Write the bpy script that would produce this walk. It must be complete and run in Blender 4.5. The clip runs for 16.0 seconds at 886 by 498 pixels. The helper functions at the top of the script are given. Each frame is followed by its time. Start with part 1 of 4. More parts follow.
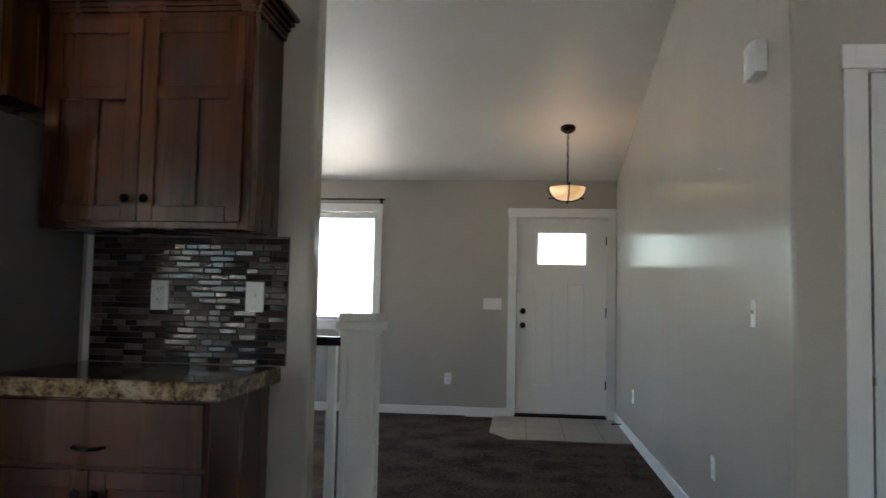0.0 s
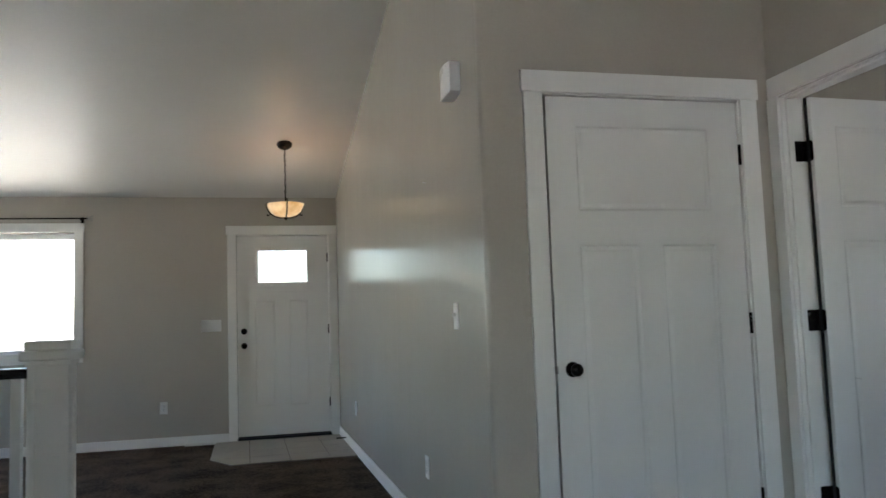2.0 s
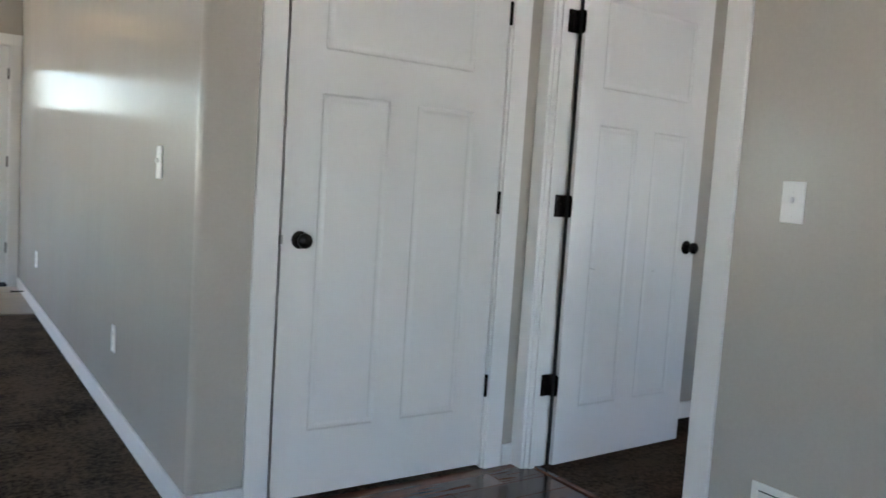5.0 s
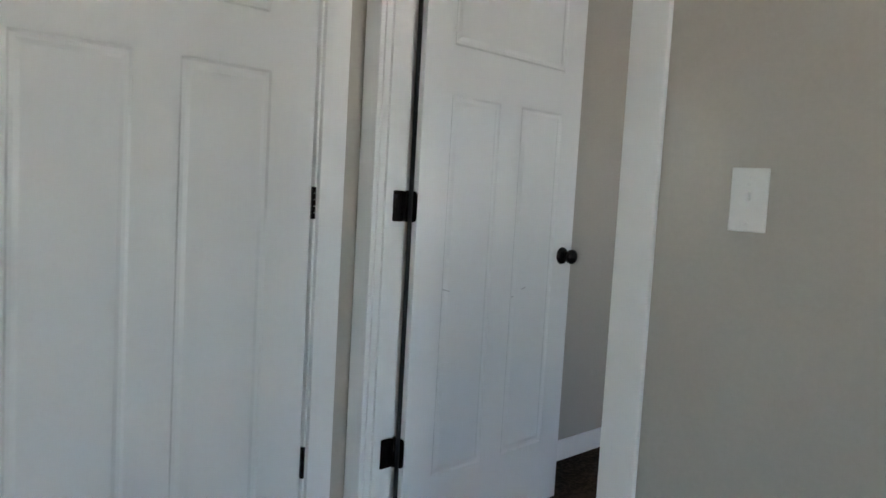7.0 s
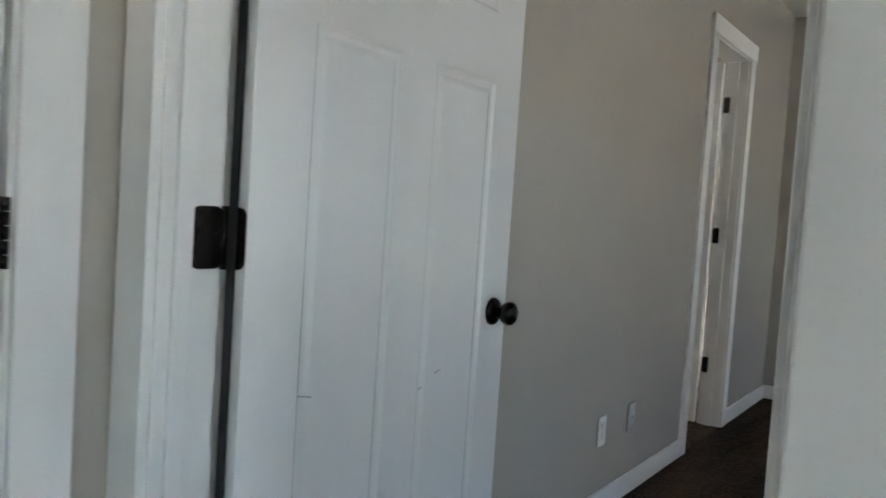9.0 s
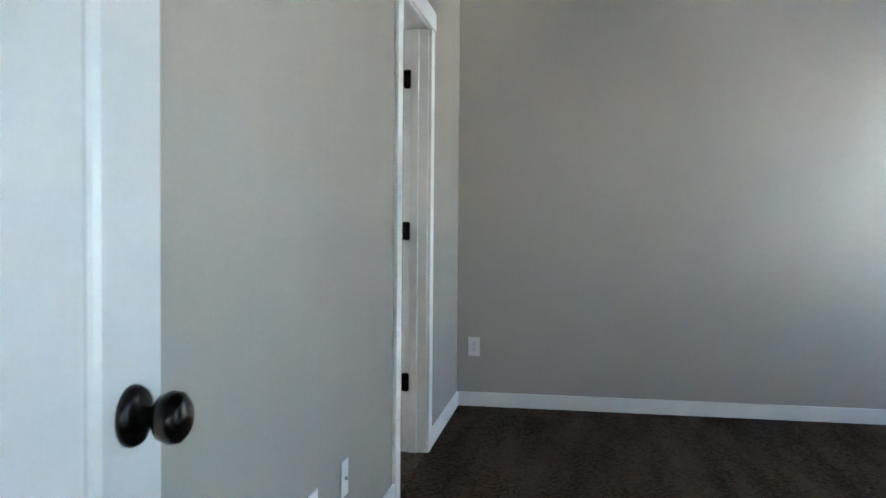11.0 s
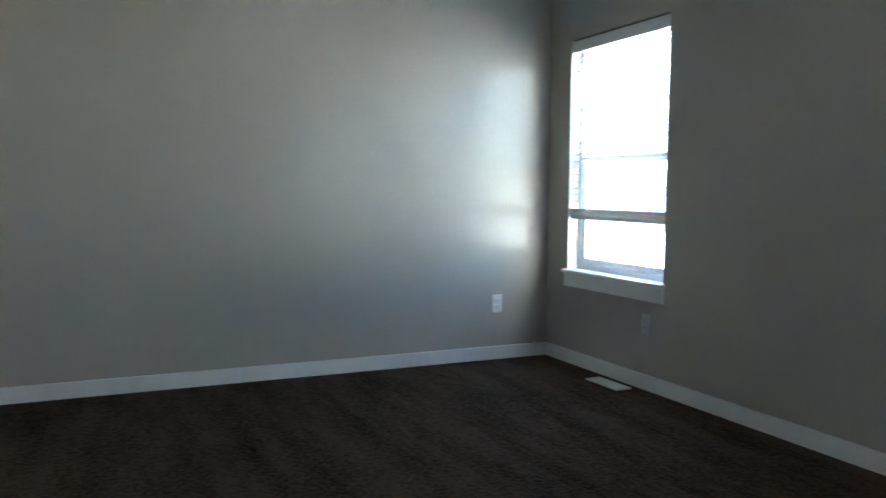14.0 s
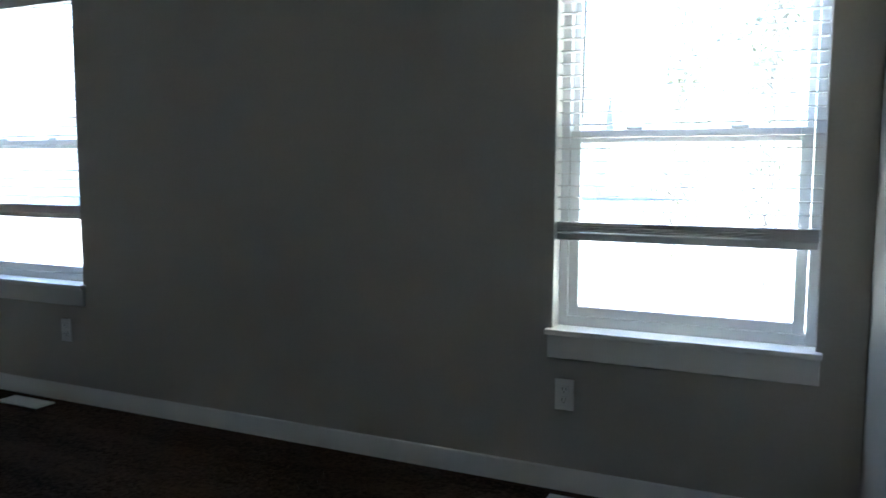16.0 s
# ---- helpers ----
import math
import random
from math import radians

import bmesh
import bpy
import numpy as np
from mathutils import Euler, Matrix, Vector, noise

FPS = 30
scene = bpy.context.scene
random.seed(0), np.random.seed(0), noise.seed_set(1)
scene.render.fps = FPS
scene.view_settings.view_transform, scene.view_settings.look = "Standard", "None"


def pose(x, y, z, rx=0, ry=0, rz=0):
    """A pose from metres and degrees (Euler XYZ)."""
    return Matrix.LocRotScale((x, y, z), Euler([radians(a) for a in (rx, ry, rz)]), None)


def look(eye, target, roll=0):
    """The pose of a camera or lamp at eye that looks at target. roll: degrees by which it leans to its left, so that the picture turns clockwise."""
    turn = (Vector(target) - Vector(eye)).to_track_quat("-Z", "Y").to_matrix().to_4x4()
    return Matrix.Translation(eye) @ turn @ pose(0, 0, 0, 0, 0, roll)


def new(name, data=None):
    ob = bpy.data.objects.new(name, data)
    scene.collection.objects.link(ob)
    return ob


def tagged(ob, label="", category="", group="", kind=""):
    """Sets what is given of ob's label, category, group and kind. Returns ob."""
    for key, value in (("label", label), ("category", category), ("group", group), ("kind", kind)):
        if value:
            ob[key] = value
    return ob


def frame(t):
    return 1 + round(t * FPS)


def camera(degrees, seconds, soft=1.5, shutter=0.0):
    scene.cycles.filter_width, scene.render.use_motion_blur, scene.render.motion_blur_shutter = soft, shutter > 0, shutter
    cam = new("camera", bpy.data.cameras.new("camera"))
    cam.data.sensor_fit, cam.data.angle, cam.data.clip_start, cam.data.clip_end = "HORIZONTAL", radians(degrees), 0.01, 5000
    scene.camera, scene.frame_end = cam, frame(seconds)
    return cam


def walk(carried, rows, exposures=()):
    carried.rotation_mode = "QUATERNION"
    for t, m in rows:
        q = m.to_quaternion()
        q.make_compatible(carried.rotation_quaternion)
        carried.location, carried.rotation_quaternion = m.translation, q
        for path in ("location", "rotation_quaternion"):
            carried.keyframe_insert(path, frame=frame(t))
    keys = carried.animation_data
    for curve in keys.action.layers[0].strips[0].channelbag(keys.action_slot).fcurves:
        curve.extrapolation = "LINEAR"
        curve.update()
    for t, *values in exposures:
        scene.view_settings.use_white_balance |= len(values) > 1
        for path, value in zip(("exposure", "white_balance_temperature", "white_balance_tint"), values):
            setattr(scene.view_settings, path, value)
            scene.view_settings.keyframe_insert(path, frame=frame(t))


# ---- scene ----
cam = camera(58.9, 16.0, shutter=0.3)
PATH = [
    (0, (0.096, 0.269, 1.182), (-0.099, 2.255, 1.311), 1.2),
    (0.5, (0.161, 0.309, 1.146), (0.116, 2.303, 1.291), -0.3),
    (1, (0.126, 0.266, 1.146), (0.3, 2.252, 1.301), -1.3),
    (1.5, (0.159, 0.279, 1.143), (0.502, 2.242, 1.312), -2.0),
    (2, (0.164, 0.266, 1.144), (0.651, 2.197, 1.32), -2.0),
    (2.5, (0.149, 0.252, 1.101), (0.717, 2.168, 1.176), -0.5),
    (3, (0.136, 0.235, 1.12), (0.804, 2.12, 1.099), 1.7),
    (3.5, (0.145, 0.28, 1.114), (0.927, 2.116, 0.987), 3.0),
    (4, (0.262, 0.445, 1.142), (1.075, 2.264, 0.973), 2.9),
    (4.5, (0.348, 0.601, 1.131), (1.146, 2.429, 0.988), 3.0),
    (5, (0.364, 0.769, 1.147), (1.474, 2.424, 0.977), 3.7),
    (7.5, (1.208, 1.619, 1.149), (2.618, 3.028, 0.992), 3.2),
    (8, (1.404, 1.816, 1.161), (2.825, 3.217, 1.018), 3.2),
    (10.5, (2.374, 2.673, 1.115), (4.325, 3.107, 1.042), 2.2),
    (11, (2.572, 2.705, 1.111), (4.545, 3.026, 1.05), 0.5),
    (11.5, (2.675, 2.736, 1.11), (4.664, 2.936, 1.05), -0.5),
    (12, (2.762, 2.787, 1.101), (4.761, 2.786, 1.037), -0.5),
    (12.5, (2.814, 2.784, 1.103), (4.804, 2.602, 1.018), 0.2),
    (13, (2.833, 2.751, 1.102), (4.8, 2.404, 0.998), 0.7),
    (13.5, (2.856, 2.729, 1.085), (4.779, 2.193, 0.964), 0.6),
    (14, (2.871, 2.677, 1.094), (4.681, 1.839, 0.948), 0.5),
    (14.5, (2.877, 2.638, 1.134), (4.543, 1.546, 0.948), 0.6),
    (15, (2.894, 2.628, 1.129), (4.367, 1.289, 0.934), 1.1),
    (15.5, (2.947, 2.614, 1.167), (4.032, 0.946, 0.973), 1.0),
    (16, (2.955, 2.556, 1.182), (3.797, 0.754, 0.978), 0.2),
]
WALL_ROUGH, BED_SWING, BOWL_GLOW, BULB_W = 0.21, 2.0, 0.050, 0.11
EXPO = [(0.0, 3.9, 6300, 9), (0.5, 3.6, 6300, 9), (1.0, 3.45, 6300, 10), (1.5, 3.75, 6300, 10), (2.0, 3.95, 6300, 10), (2.5, 4.1, 6300, 10), (3.5, 4.45, 6400, 12), (4.5, 4.7, 6300, 14), (5.0, 4.75, 6250, 14),
        (7.5, 4.5, 6350, 12), (8.2, 4.5, 6350, 12), (10.3, 5.1, 5700, 6), (10.5, 5.2, 5650, 6), (11.0, 5.55, 5550, 5), (12.5, 5.9, 5400, 3),
        (13.5, 5.6, 5400, 2), (14.0, 5.0, 5450, 1), (14.5, 4.95, 5450, 1), (15.5, 5.1, 5450, 1), (16.0, 4.0, 5400, 3)]
walk(cam, [(t, look(e, g, r)) for t, e, g, r in PATH], EXPO)

# ---- world and sun ----
world = bpy.data.worlds.new("world")
scene.world = world
world.use_nodes = True
wn = world.node_tree
sky = wn.nodes.new("ShaderNodeTexSky")
sky.sky_type = "NISHITA"
sky.sun_disc = False
SUN_ELEV, SUN_AZ = 52.0, 88.0
sky.sun_elevation, sky.sun_rotation = radians(SUN_ELEV), radians(SUN_AZ)
sky.air_density, sky.dust_density, sky.ozone_density = 1.0, 1.0, 1.0
wn.links.new(sky.outputs[0], wn.nodes["Background"].inputs[0])
wn.nodes["Background"].inputs[1].default_value = 0.12

sun_data = bpy.data.lights.new("sun", "SUN")
sun_data.energy, sun_data.angle, sun_data.color = 5.0, radians(0.53), (1.0, 0.94, 0.86)
sun = new("sun", sun_data)
az, el = radians(SUN_AZ), radians(SUN_ELEV)
sun_from = Vector((math.sin(az) * math.cos(el), math.cos(az) * math.cos(el), math.sin(el)))
sun.matrix_world = look(sun_from * 30, (0, 0, 0))


# ---- materials ----
def principled(name):
    m = bpy.data.materials.new(name)
    m.use_nodes = True
    return m, m.node_tree, m.node_tree.nodes["Principled BSDF"]


def ramp_node(nt, stops):
    r = nt.nodes.new("ShaderNodeValToRGB")
    while len(r.color_ramp.elements) < len(stops):
        r.color_ramp.elements.new(0.5)
    for e, (p, c) in zip(r.color_ramp.elements, stops):
        e.position, e.color = p, (*c, 1)
    return r


def noise_node(nt, scale, stretch=(1, 1, 1), detail=4.0, rough=0.6):
    tc = nt.nodes.new("ShaderNodeTexCoord")
    mp = nt.nodes.new("ShaderNodeMapping")
    mp.inputs["Scale"].default_value = stretch
    n = nt.nodes.new("ShaderNodeTexNoise")
    n.inputs["Scale"].default_value = scale
    n.inputs["Detail"].default_value = detail
    n.inputs["Roughness"].default_value = rough
    nt.links.new(tc.outputs["Object"], mp.inputs[0])
    nt.links.new(mp.outputs[0], n.inputs["Vector"])
    return n


def surface(name, color, rough, vary=0.06, big=1.5, fine=120.0, bump=0.05, depth=0.002, metal=0.0, stretch=(1, 1, 1), spec=0.5, rough_vary=0.05, random_vary=0.0, big_stretch=None):
    """Paint, wood or metal: colour that varies at two scales, uneven gloss, fine relief."""
    m, nt, b = principled(name)
    n1, n2 = noise_node(nt, big, big_stretch or stretch), noise_node(nt, fine, stretch, 2.0)
    mix = nt.nodes.new("ShaderNodeMath")
    mix.operation = "MULTIPLY_ADD"
    nt.links.new(n2.outputs[0], mix.inputs[0])
    mix.inputs[1].default_value = 0.5
    nt.links.new(n1.outputs[0], mix.inputs[2])
    lo = [max(c * (1 - vary * 2), 0) for c in color]
    hi = [min(c * (1 + vary * 2), 1) for c in color]
    r = ramp_node(nt, [(0.45, lo), (1.05, hi)])
    nt.links.new(mix.outputs[0], r.inputs[0])
    out = r.outputs[0]
    if random_vary:
        info = nt.nodes.new("ShaderNodeObjectInfo")
        mr = nt.nodes.new("ShaderNodeMapRange")
        mr.inputs["To Min"].default_value, mr.inputs["To Max"].default_value = 1 - random_vary, 1 + random_vary
        nt.links.new(info.outputs["Random"], mr.inputs["Value"])
        hsv = nt.nodes.new("ShaderNodeHueSaturation")
        nt.links.new(mr.outputs[0], hsv.inputs["Value"])
        nt.links.new(out, hsv.inputs["Color"])
        out = hsv.outputs[0]
    nt.links.new(out, b.inputs["Base Color"])
    rr = nt.nodes.new("ShaderNodeMapRange")
    rr.inputs["To Min"].default_value, rr.inputs["To Max"].default_value = max(rough - rough_vary, 0.02), rough + rough_vary
    nt.links.new(n1.outputs[0], rr.inputs["Value"])
    nt.links.new(rr.outputs[0], b.inputs["Roughness"])
    b.inputs["Metallic"].default_value = metal
    b.inputs["Specular IOR Level"].default_value = spec
    if bump:
        bp = nt.nodes.new("ShaderNodeBump")
        bp.inputs["Strength"].default_value, bp.inputs["Distance"].default_value = bump, depth
        nt.links.new(n2.outputs[0], bp.inputs["Height"])
        nt.links.new(bp.outputs[0], b.inputs["Normal"])
    return m


def rolled_paint(m, spread, wave, depth):
    """Roller-laid sheen: gloss drawn out sideways, with faint upright waves."""
    nt = m.node_tree
    b = nt.nodes["Principled BSDF"]
    tg = nt.nodes.new("ShaderNodeTangent")
    tg.direction_type, tg.axis = "RADIAL", "Z"
    nt.links.new(tg.outputs[0], b.inputs["Tangent"])
    b.inputs["Anisotropic"].default_value = spread
    n = noise_node(nt, wave, (1, 1, 0.08), 2.0)
    bp = nt.nodes.new("ShaderNodeBump")
    bp.inputs["Strength"].default_value, bp.inputs["Distance"].default_value = 1.0, depth
    nt.links.new(n.outputs[0], bp.inputs["Height"])
    old = b.inputs["Normal"].links[0].from_node
    nt.links.new(bp.outputs[0], old.inputs["Normal"])
    return m


WALL = rolled_paint(surface("wall_paint", (0.47, 0.435, 0.375), WALL_ROUGH, 0.025, 0.9, 90, 0.05, 0.0012, spec=0.38, rough_vary=0.02), 0.70, 5.0, 0.0016)
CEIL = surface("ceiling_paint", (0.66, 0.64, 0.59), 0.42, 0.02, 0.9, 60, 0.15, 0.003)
# bedroom copy whitened to bounce more light onto the upper walls
CEIL_WHITE = surface("bounce_ceiling_paint", (0.82, 0.81, 0.78), 0.5, 0.02, 0.9, 60, 0.15, 0.003)
TRIM = surface("trim_paint", (0.83, 0.82, 0.79), 0.32, 0.005, 1.2, 90, 0.006, 0.0006, stretch=(1, 1, 0.15), rough_vary=0.008, big_stretch=(1, 1, 1))
DOORP = surface("door_paint", (0.83, 0.825, 0.80), 0.27, 0.005, 1.2, 160, 0.06, 0.0006, stretch=(1, 1, 0.06), rough_vary=0.008, big_stretch=(1, 1, 1))
PLATE = surface("plate_plastic", (0.80, 0.79, 0.76), 0.28, 0.015, 6.0, 200, 0.02)
VINYL = surface("window_vinyl", (0.82, 0.83, 0.83), 0.35, 0.015, 4.0, 150, 0.03)
SLAT = surface("blind_slat", (0.74, 0.73, 0.72), 0.42, 0.02, 5.0, 120, 0.04, stretch=(0.2, 1, 1))
BRONZE = surface("dark_bronze", (0.022, 0.016, 0.014), 0.26, 0.15, 12.0, 200, 0.04, metal=0.75)
STEEL = surface("satin_steel", (0.42, 0.41, 0.39), 0.35, 0.08, 12.0, 200, 0.04, metal=1.0)
SLOT = surface("dark_slot", (0.02, 0.02, 0.02), 0.6, 0.1)
# near-black for gaskets, and for shade painted into two door gaps
GASKET_AND_SHADE = surface("gasket_and_gap_shade", (0.012, 0.011, 0.012), 0.7, 0.1)
CABINET = surface("cherry_wood", (0.078, 0.024, 0.0065), 0.27, 0.34, 5.0, 60, 0.08, 0.001, stretch=(1, 1, 0.07), rough_vary=0.06, spec=0.30)
FRIDGE = surface("grey_steel_case", (0.14, 0.135, 0.125), 0.42, 0.05, 2.0, 220, 0.06)
RAILW = surface("black_rail_wood", (0.018, 0.013, 0.013), 0.22, 0.2, 8.0, 90, 0.04, stretch=(0.1, 1, 1))
PLANK = surface("dark_floor_wood", (0.098, 0.046, 0.027), 0.18, 0.28, 4.0, 40, 0.07, 0.001, stretch=(0.08, 1, 1), random_vary=0.25, rough_vary=0.04)
FTILE = surface("entry_tile", (0.32, 0.265, 0.20), 0.30, 0.12, 5.0, 60, 0.05, random_vary=0.08)
GROUT = surface("grout", (0.16, 0.14, 0.125), 0.8, 0.12, 20.0, 200, 0.2)
SCUFF = surface("scuff_grey", (0.38, 0.36, 0.34), 0.6, 0.2)
SHELL = surface("house_siding", (0.45, 0.44, 0.42), 0.7, 0.06, 1.0, 30, 0.1)
ROOFM = surface("roof_shingle", (0.10, 0.10, 0.11), 0.85, 0.2, 3.0, 30, 0.4, 0.01)
BARK = surface("tree_bark", (0.22, 0.19, 0.16), 0.85, 0.25, 4.0, 30, 0.5, 0.01)
LEAF = surface("tree_leaf", (0.19, 0.19, 0.12), 0.6, 0.3, 2.0, 20, 0.0)
GRASSM = surface("lawn", (0.47, 0.445, 0.40), 0.9, 0.15, 0.6, 12, 0.5, 0.02)
CONCRETE = surface("patio_concrete", (0.50, 0.485, 0.46), 0.85, 0.1, 1.0, 40, 0.2)
GLASSTILE = [
    surface("mosaic_brown_glass", (0.040, 0.027, 0.020), 0.07, 0.2, 20, 200, 0.02, spec=0.22, random_vary=0.5),
    surface("mosaic_taupe_glass", (0.095, 0.070, 0.054), 0.09, 0.2, 20, 200, 0.02, spec=0.22, random_vary=0.4),
    surface("mosaic_grey_stone", (0.115, 0.098, 0.085), 0.5, 0.2, 30, 200, 0.1, spec=0.22, random_vary=0.35),
    surface("mosaic_dark_glass", (0.028, 0.024, 0.024), 0.08, 0.2, 20, 200, 0.02, spec=0.22, random_vary=0.5),
]


def carpet_material(name, brush, light_tone):
    m, nt, b = principled(name)
    big, mid, fine = noise_node(nt, 2.4, brush, 2.5), noise_node(nt, 14, (1, 1, 1), 4.0, 0.7), noise_node(nt, 44, (1, 1, 1), 5.0, 0.8)
    a = nt.nodes.new("ShaderNodeMath"); a.operation = "MULTIPLY_ADD"
    nt.links.new(mid.outputs[0], a.inputs[0]); a.inputs[1].default_value = 0.42
    half = nt.nodes.new("ShaderNodeMath"); half.operation = "MULTIPLY_ADD"
    nt.links.new(big.outputs[0], half.inputs[0]); half.inputs[1].default_value = 0.75; half.inputs[2].default_value = 0.19
    nt.links.new(half.outputs[0], a.inputs[2])
    c = nt.nodes.new("ShaderNodeMath"); c.operation = "MULTIPLY_ADD"
    nt.links.new(fine.outputs[0], c.inputs[0]); c.inputs[1].default_value = 1.6
    nt.links.new(a.outputs[0], c.inputs[2])
    r = ramp_node(nt, [(p, [c * k for c, k in zip(rgb, light_tone)]) for p, rgb in ((0.22, (0.015, 0.010, 0.0067)), (0.50, (0.042, 0.029, 0.0195)), (0.80, (0.108, 0.076, 0.052)))])
    mr = nt.nodes.new("ShaderNodeMapRange")
    mr.inputs["From Min"].default_value, mr.inputs["From Max"].default_value = 1.02, 1.86
    nt.links.new(c.outputs[0], mr.inputs["Value"])
    nt.links.new(mr.outputs[0], r.inputs[0])
    nt.links.new(r.outputs[0], b.inputs["Base Color"])
    b.inputs["Roughness"].default_value = 0.95
    b.inputs["Specular IOR Level"].default_value = 0.02
    b.inputs["Sheen Weight"].default_value = 0.0
    bp = nt.nodes.new("ShaderNodeBump")
    bp.inputs["Strength"].default_value, bp.inputs["Distance"].default_value = 0.9, 0.012
    h = nt.nodes.new("ShaderNodeMath"); h.operation = "MULTIPLY_ADD"
    nt.links.new(mid.outputs[0], h.inputs[0]); h.inputs[1].default_value = 0.8
    nt.links.new(fine.outputs[0], h.inputs[2])
    nt.links.new(h.outputs[0], bp.inputs["Height"])
    nt.links.new(bp.outputs[0], b.inputs["Normal"])
    return m


def granite_material():
    m, nt, b = principled("speckled_granite")
    n1, n2 = noise_node(nt, 42, (1, 1, 1), 5.0, 0.75), noise_node(nt, 14, (1, 1, 1), 4.0, 0.7)
    a = nt.nodes.new("ShaderNodeMath"); a.operation = "MULTIPLY_ADD"
    nt.links.new(n2.outputs[0], a.inputs[0]); a.inputs[1].default_value = 0.7
    nt.links.new(n1.outputs[0], a.inputs[2])
    r = ramp_node(nt, [(0.66, (0.018, 0.013, 0.011)), (0.74, (0.10, 0.052, 0.022)), (0.86, (0.25, 0.16, 0.08)), (1.0, (0.38, 0.28, 0.165))])
    nt.links.new(a.outputs[0], r.inputs[0])
    nt.links.new(r.outputs[0], b.inputs["Base Color"])
    b.inputs["Roughness"].default_value = 0.10
    return m


def glass_material(name="window_glass", clear=0.95):
    m = bpy.data.materials.new(name)
    m.use_nodes = True
    nt = m.node_tree
    nt.nodes.remove(nt.nodes["Principled BSDF"])
    t, g, x = nt.nodes.new("ShaderNodeBsdfTransparent"), nt.nodes.new("ShaderNodeBsdfGlossy"), nt.nodes.new("ShaderNodeMixShader")
    g.inputs["Roughness"].default_value = 0.02
    x.inputs[0].default_value = 0.06
    t.inputs[0].default_value = (clear, clear * 1.005, clear, 1)
    nt.links.new(t.outputs[0], x.inputs[1]); nt.links.new(g.outputs[0], x.inputs[2])
    nt.links.new(x.outputs[0], nt.nodes["Material Output"].inputs[0])
    return m


def bowl_material():
    m, nt, b = principled("alabaster_glass")
    n = noise_node(nt, 9, (1, 1, 1), 4.0)
    r = ramp_node(nt, [(0.35, (0.72, 0.40, 0.15)), (0.7, (1.0, 0.74, 0.42))])
    nt.links.new(n.outputs[0], r.inputs[0])
    nt.links.new(r.outputs[0], b.inputs["Base Color"])
    nt.links.new(r.outputs[0], b.inputs["Emission Color"])
    b.inputs["Emission Strength"].default_value = BOWL_GLOW
    b.inputs["Roughness"].default_value = 0.3
    return m


# same carpet twice: colour lifted in the living room, dimmed in the bedroom, for light
CARPET, CARPET_BED, GRANITE, BOWL = carpet_material("carpet_pile", (1.2, 1.2, 1), (1.1, 1.12, 1.15)), carpet_material("brushed_dimmed_carpet_pile", (0.5, 2.4, 1), (0.82, 0.76, 0.71)), granite_material(), bowl_material()
# door glass darkened in place of porch shade, to soften its reflection on the wall
GLASS, BED_GLASS, DOOR_GLASS = glass_material(), glass_material("low_emission_glass", 0.90), glass_material("dimmed_door_glass", 0.6)


# ---- building helpers ----
def box(bm, x0, x1, y0, y1, z0, z1, bevel=0.0, seg=2, pick=None):
    vs = [bm.verts.new((x, y, z)) for z in (z0, z1) for y in (y0, y1) for x in (x0, x1)]
    fs = [bm.faces.new([vs[i] for i in q]) for q in ((0, 2, 3, 1), (4, 5, 7, 6), (0, 1, 5, 4), (2, 6, 7, 3), (0, 4, 6, 2), (1, 3, 7, 5))]
    if bevel:
        es = {e for f in fs for e in f.edges}
        if pick:
            es = {e for e in es if all(pick(v.co) for v in e.verts)}
        bmesh.ops.bevel(bm, geom=list(es), offset=bevel, segments=seg, affect="EDGES", profile=0.5)
    return bm


def boxes(*specs, bevel=0.0):
    bm = bmesh.new()
    for s in specs:
        box(bm, *s, bevel=bevel)
    return bm


def lathe(profile, segs=28, bm=None, m=None):
    """A turned shape round z from (radius, height) pairs."""
    bm = bm or bmesh.new()
    m = m or Matrix()
    rings = []
    for r, z in profile:
        if r < 1e-5:
            rings.append([bm.verts.new(m @ Vector((0, 0, z)))])
        else:
            rings.append([bm.verts.new(m @ Vector((r * math.cos(a), r * math.sin(a), z))) for a in (2 * math.pi * k / segs for k in range(segs))])
    for p, q in zip(rings, rings[1:]):
        for k in range(segs):
            loop = [p[k % len(p)], p[(k + 1) % len(p)], q[(k + 1) % len(q)], q[k % len(q)]]
            loop = list(dict.fromkeys(loop))
            if len(loop) > 2:
                bm.faces.new(loop)
    for f in bm.faces:
        f.smooth = True
    return bm


def tube(points, radius, segs=8, bm=None):
    """A round bar that follows points."""
    bm = bm or bmesh.new()
    pts = [Vector(p) for p in points]
    rings = []
    for i, p in enumerate(pts):
        d = (pts[min(i + 1, len(pts) - 1)] - pts[max(i - 1, 0)]).normalized()
        side = d.cross(Vector((0.31, 0.27, 0.91))).normalized()
        up = side.cross(d)
        rad = radius[i] if isinstance(radius, (list, tuple)) else radius
        rings.append([bm.verts.new(p + rad * (math.cos(a) * side + math.sin(a) * up)) for a in (2 * math.pi * k / segs for k in range(segs))])
    for p, q in zip(rings, rings[1:]):
        for k in range(segs):
            bm.faces.new((p[k], p[(k + 1) % segs], q[(k + 1) % segs], q[k])).smooth = True
    bm.faces.new(rings[0][::-1]); bm.faces.new(rings[-1])
    return bm


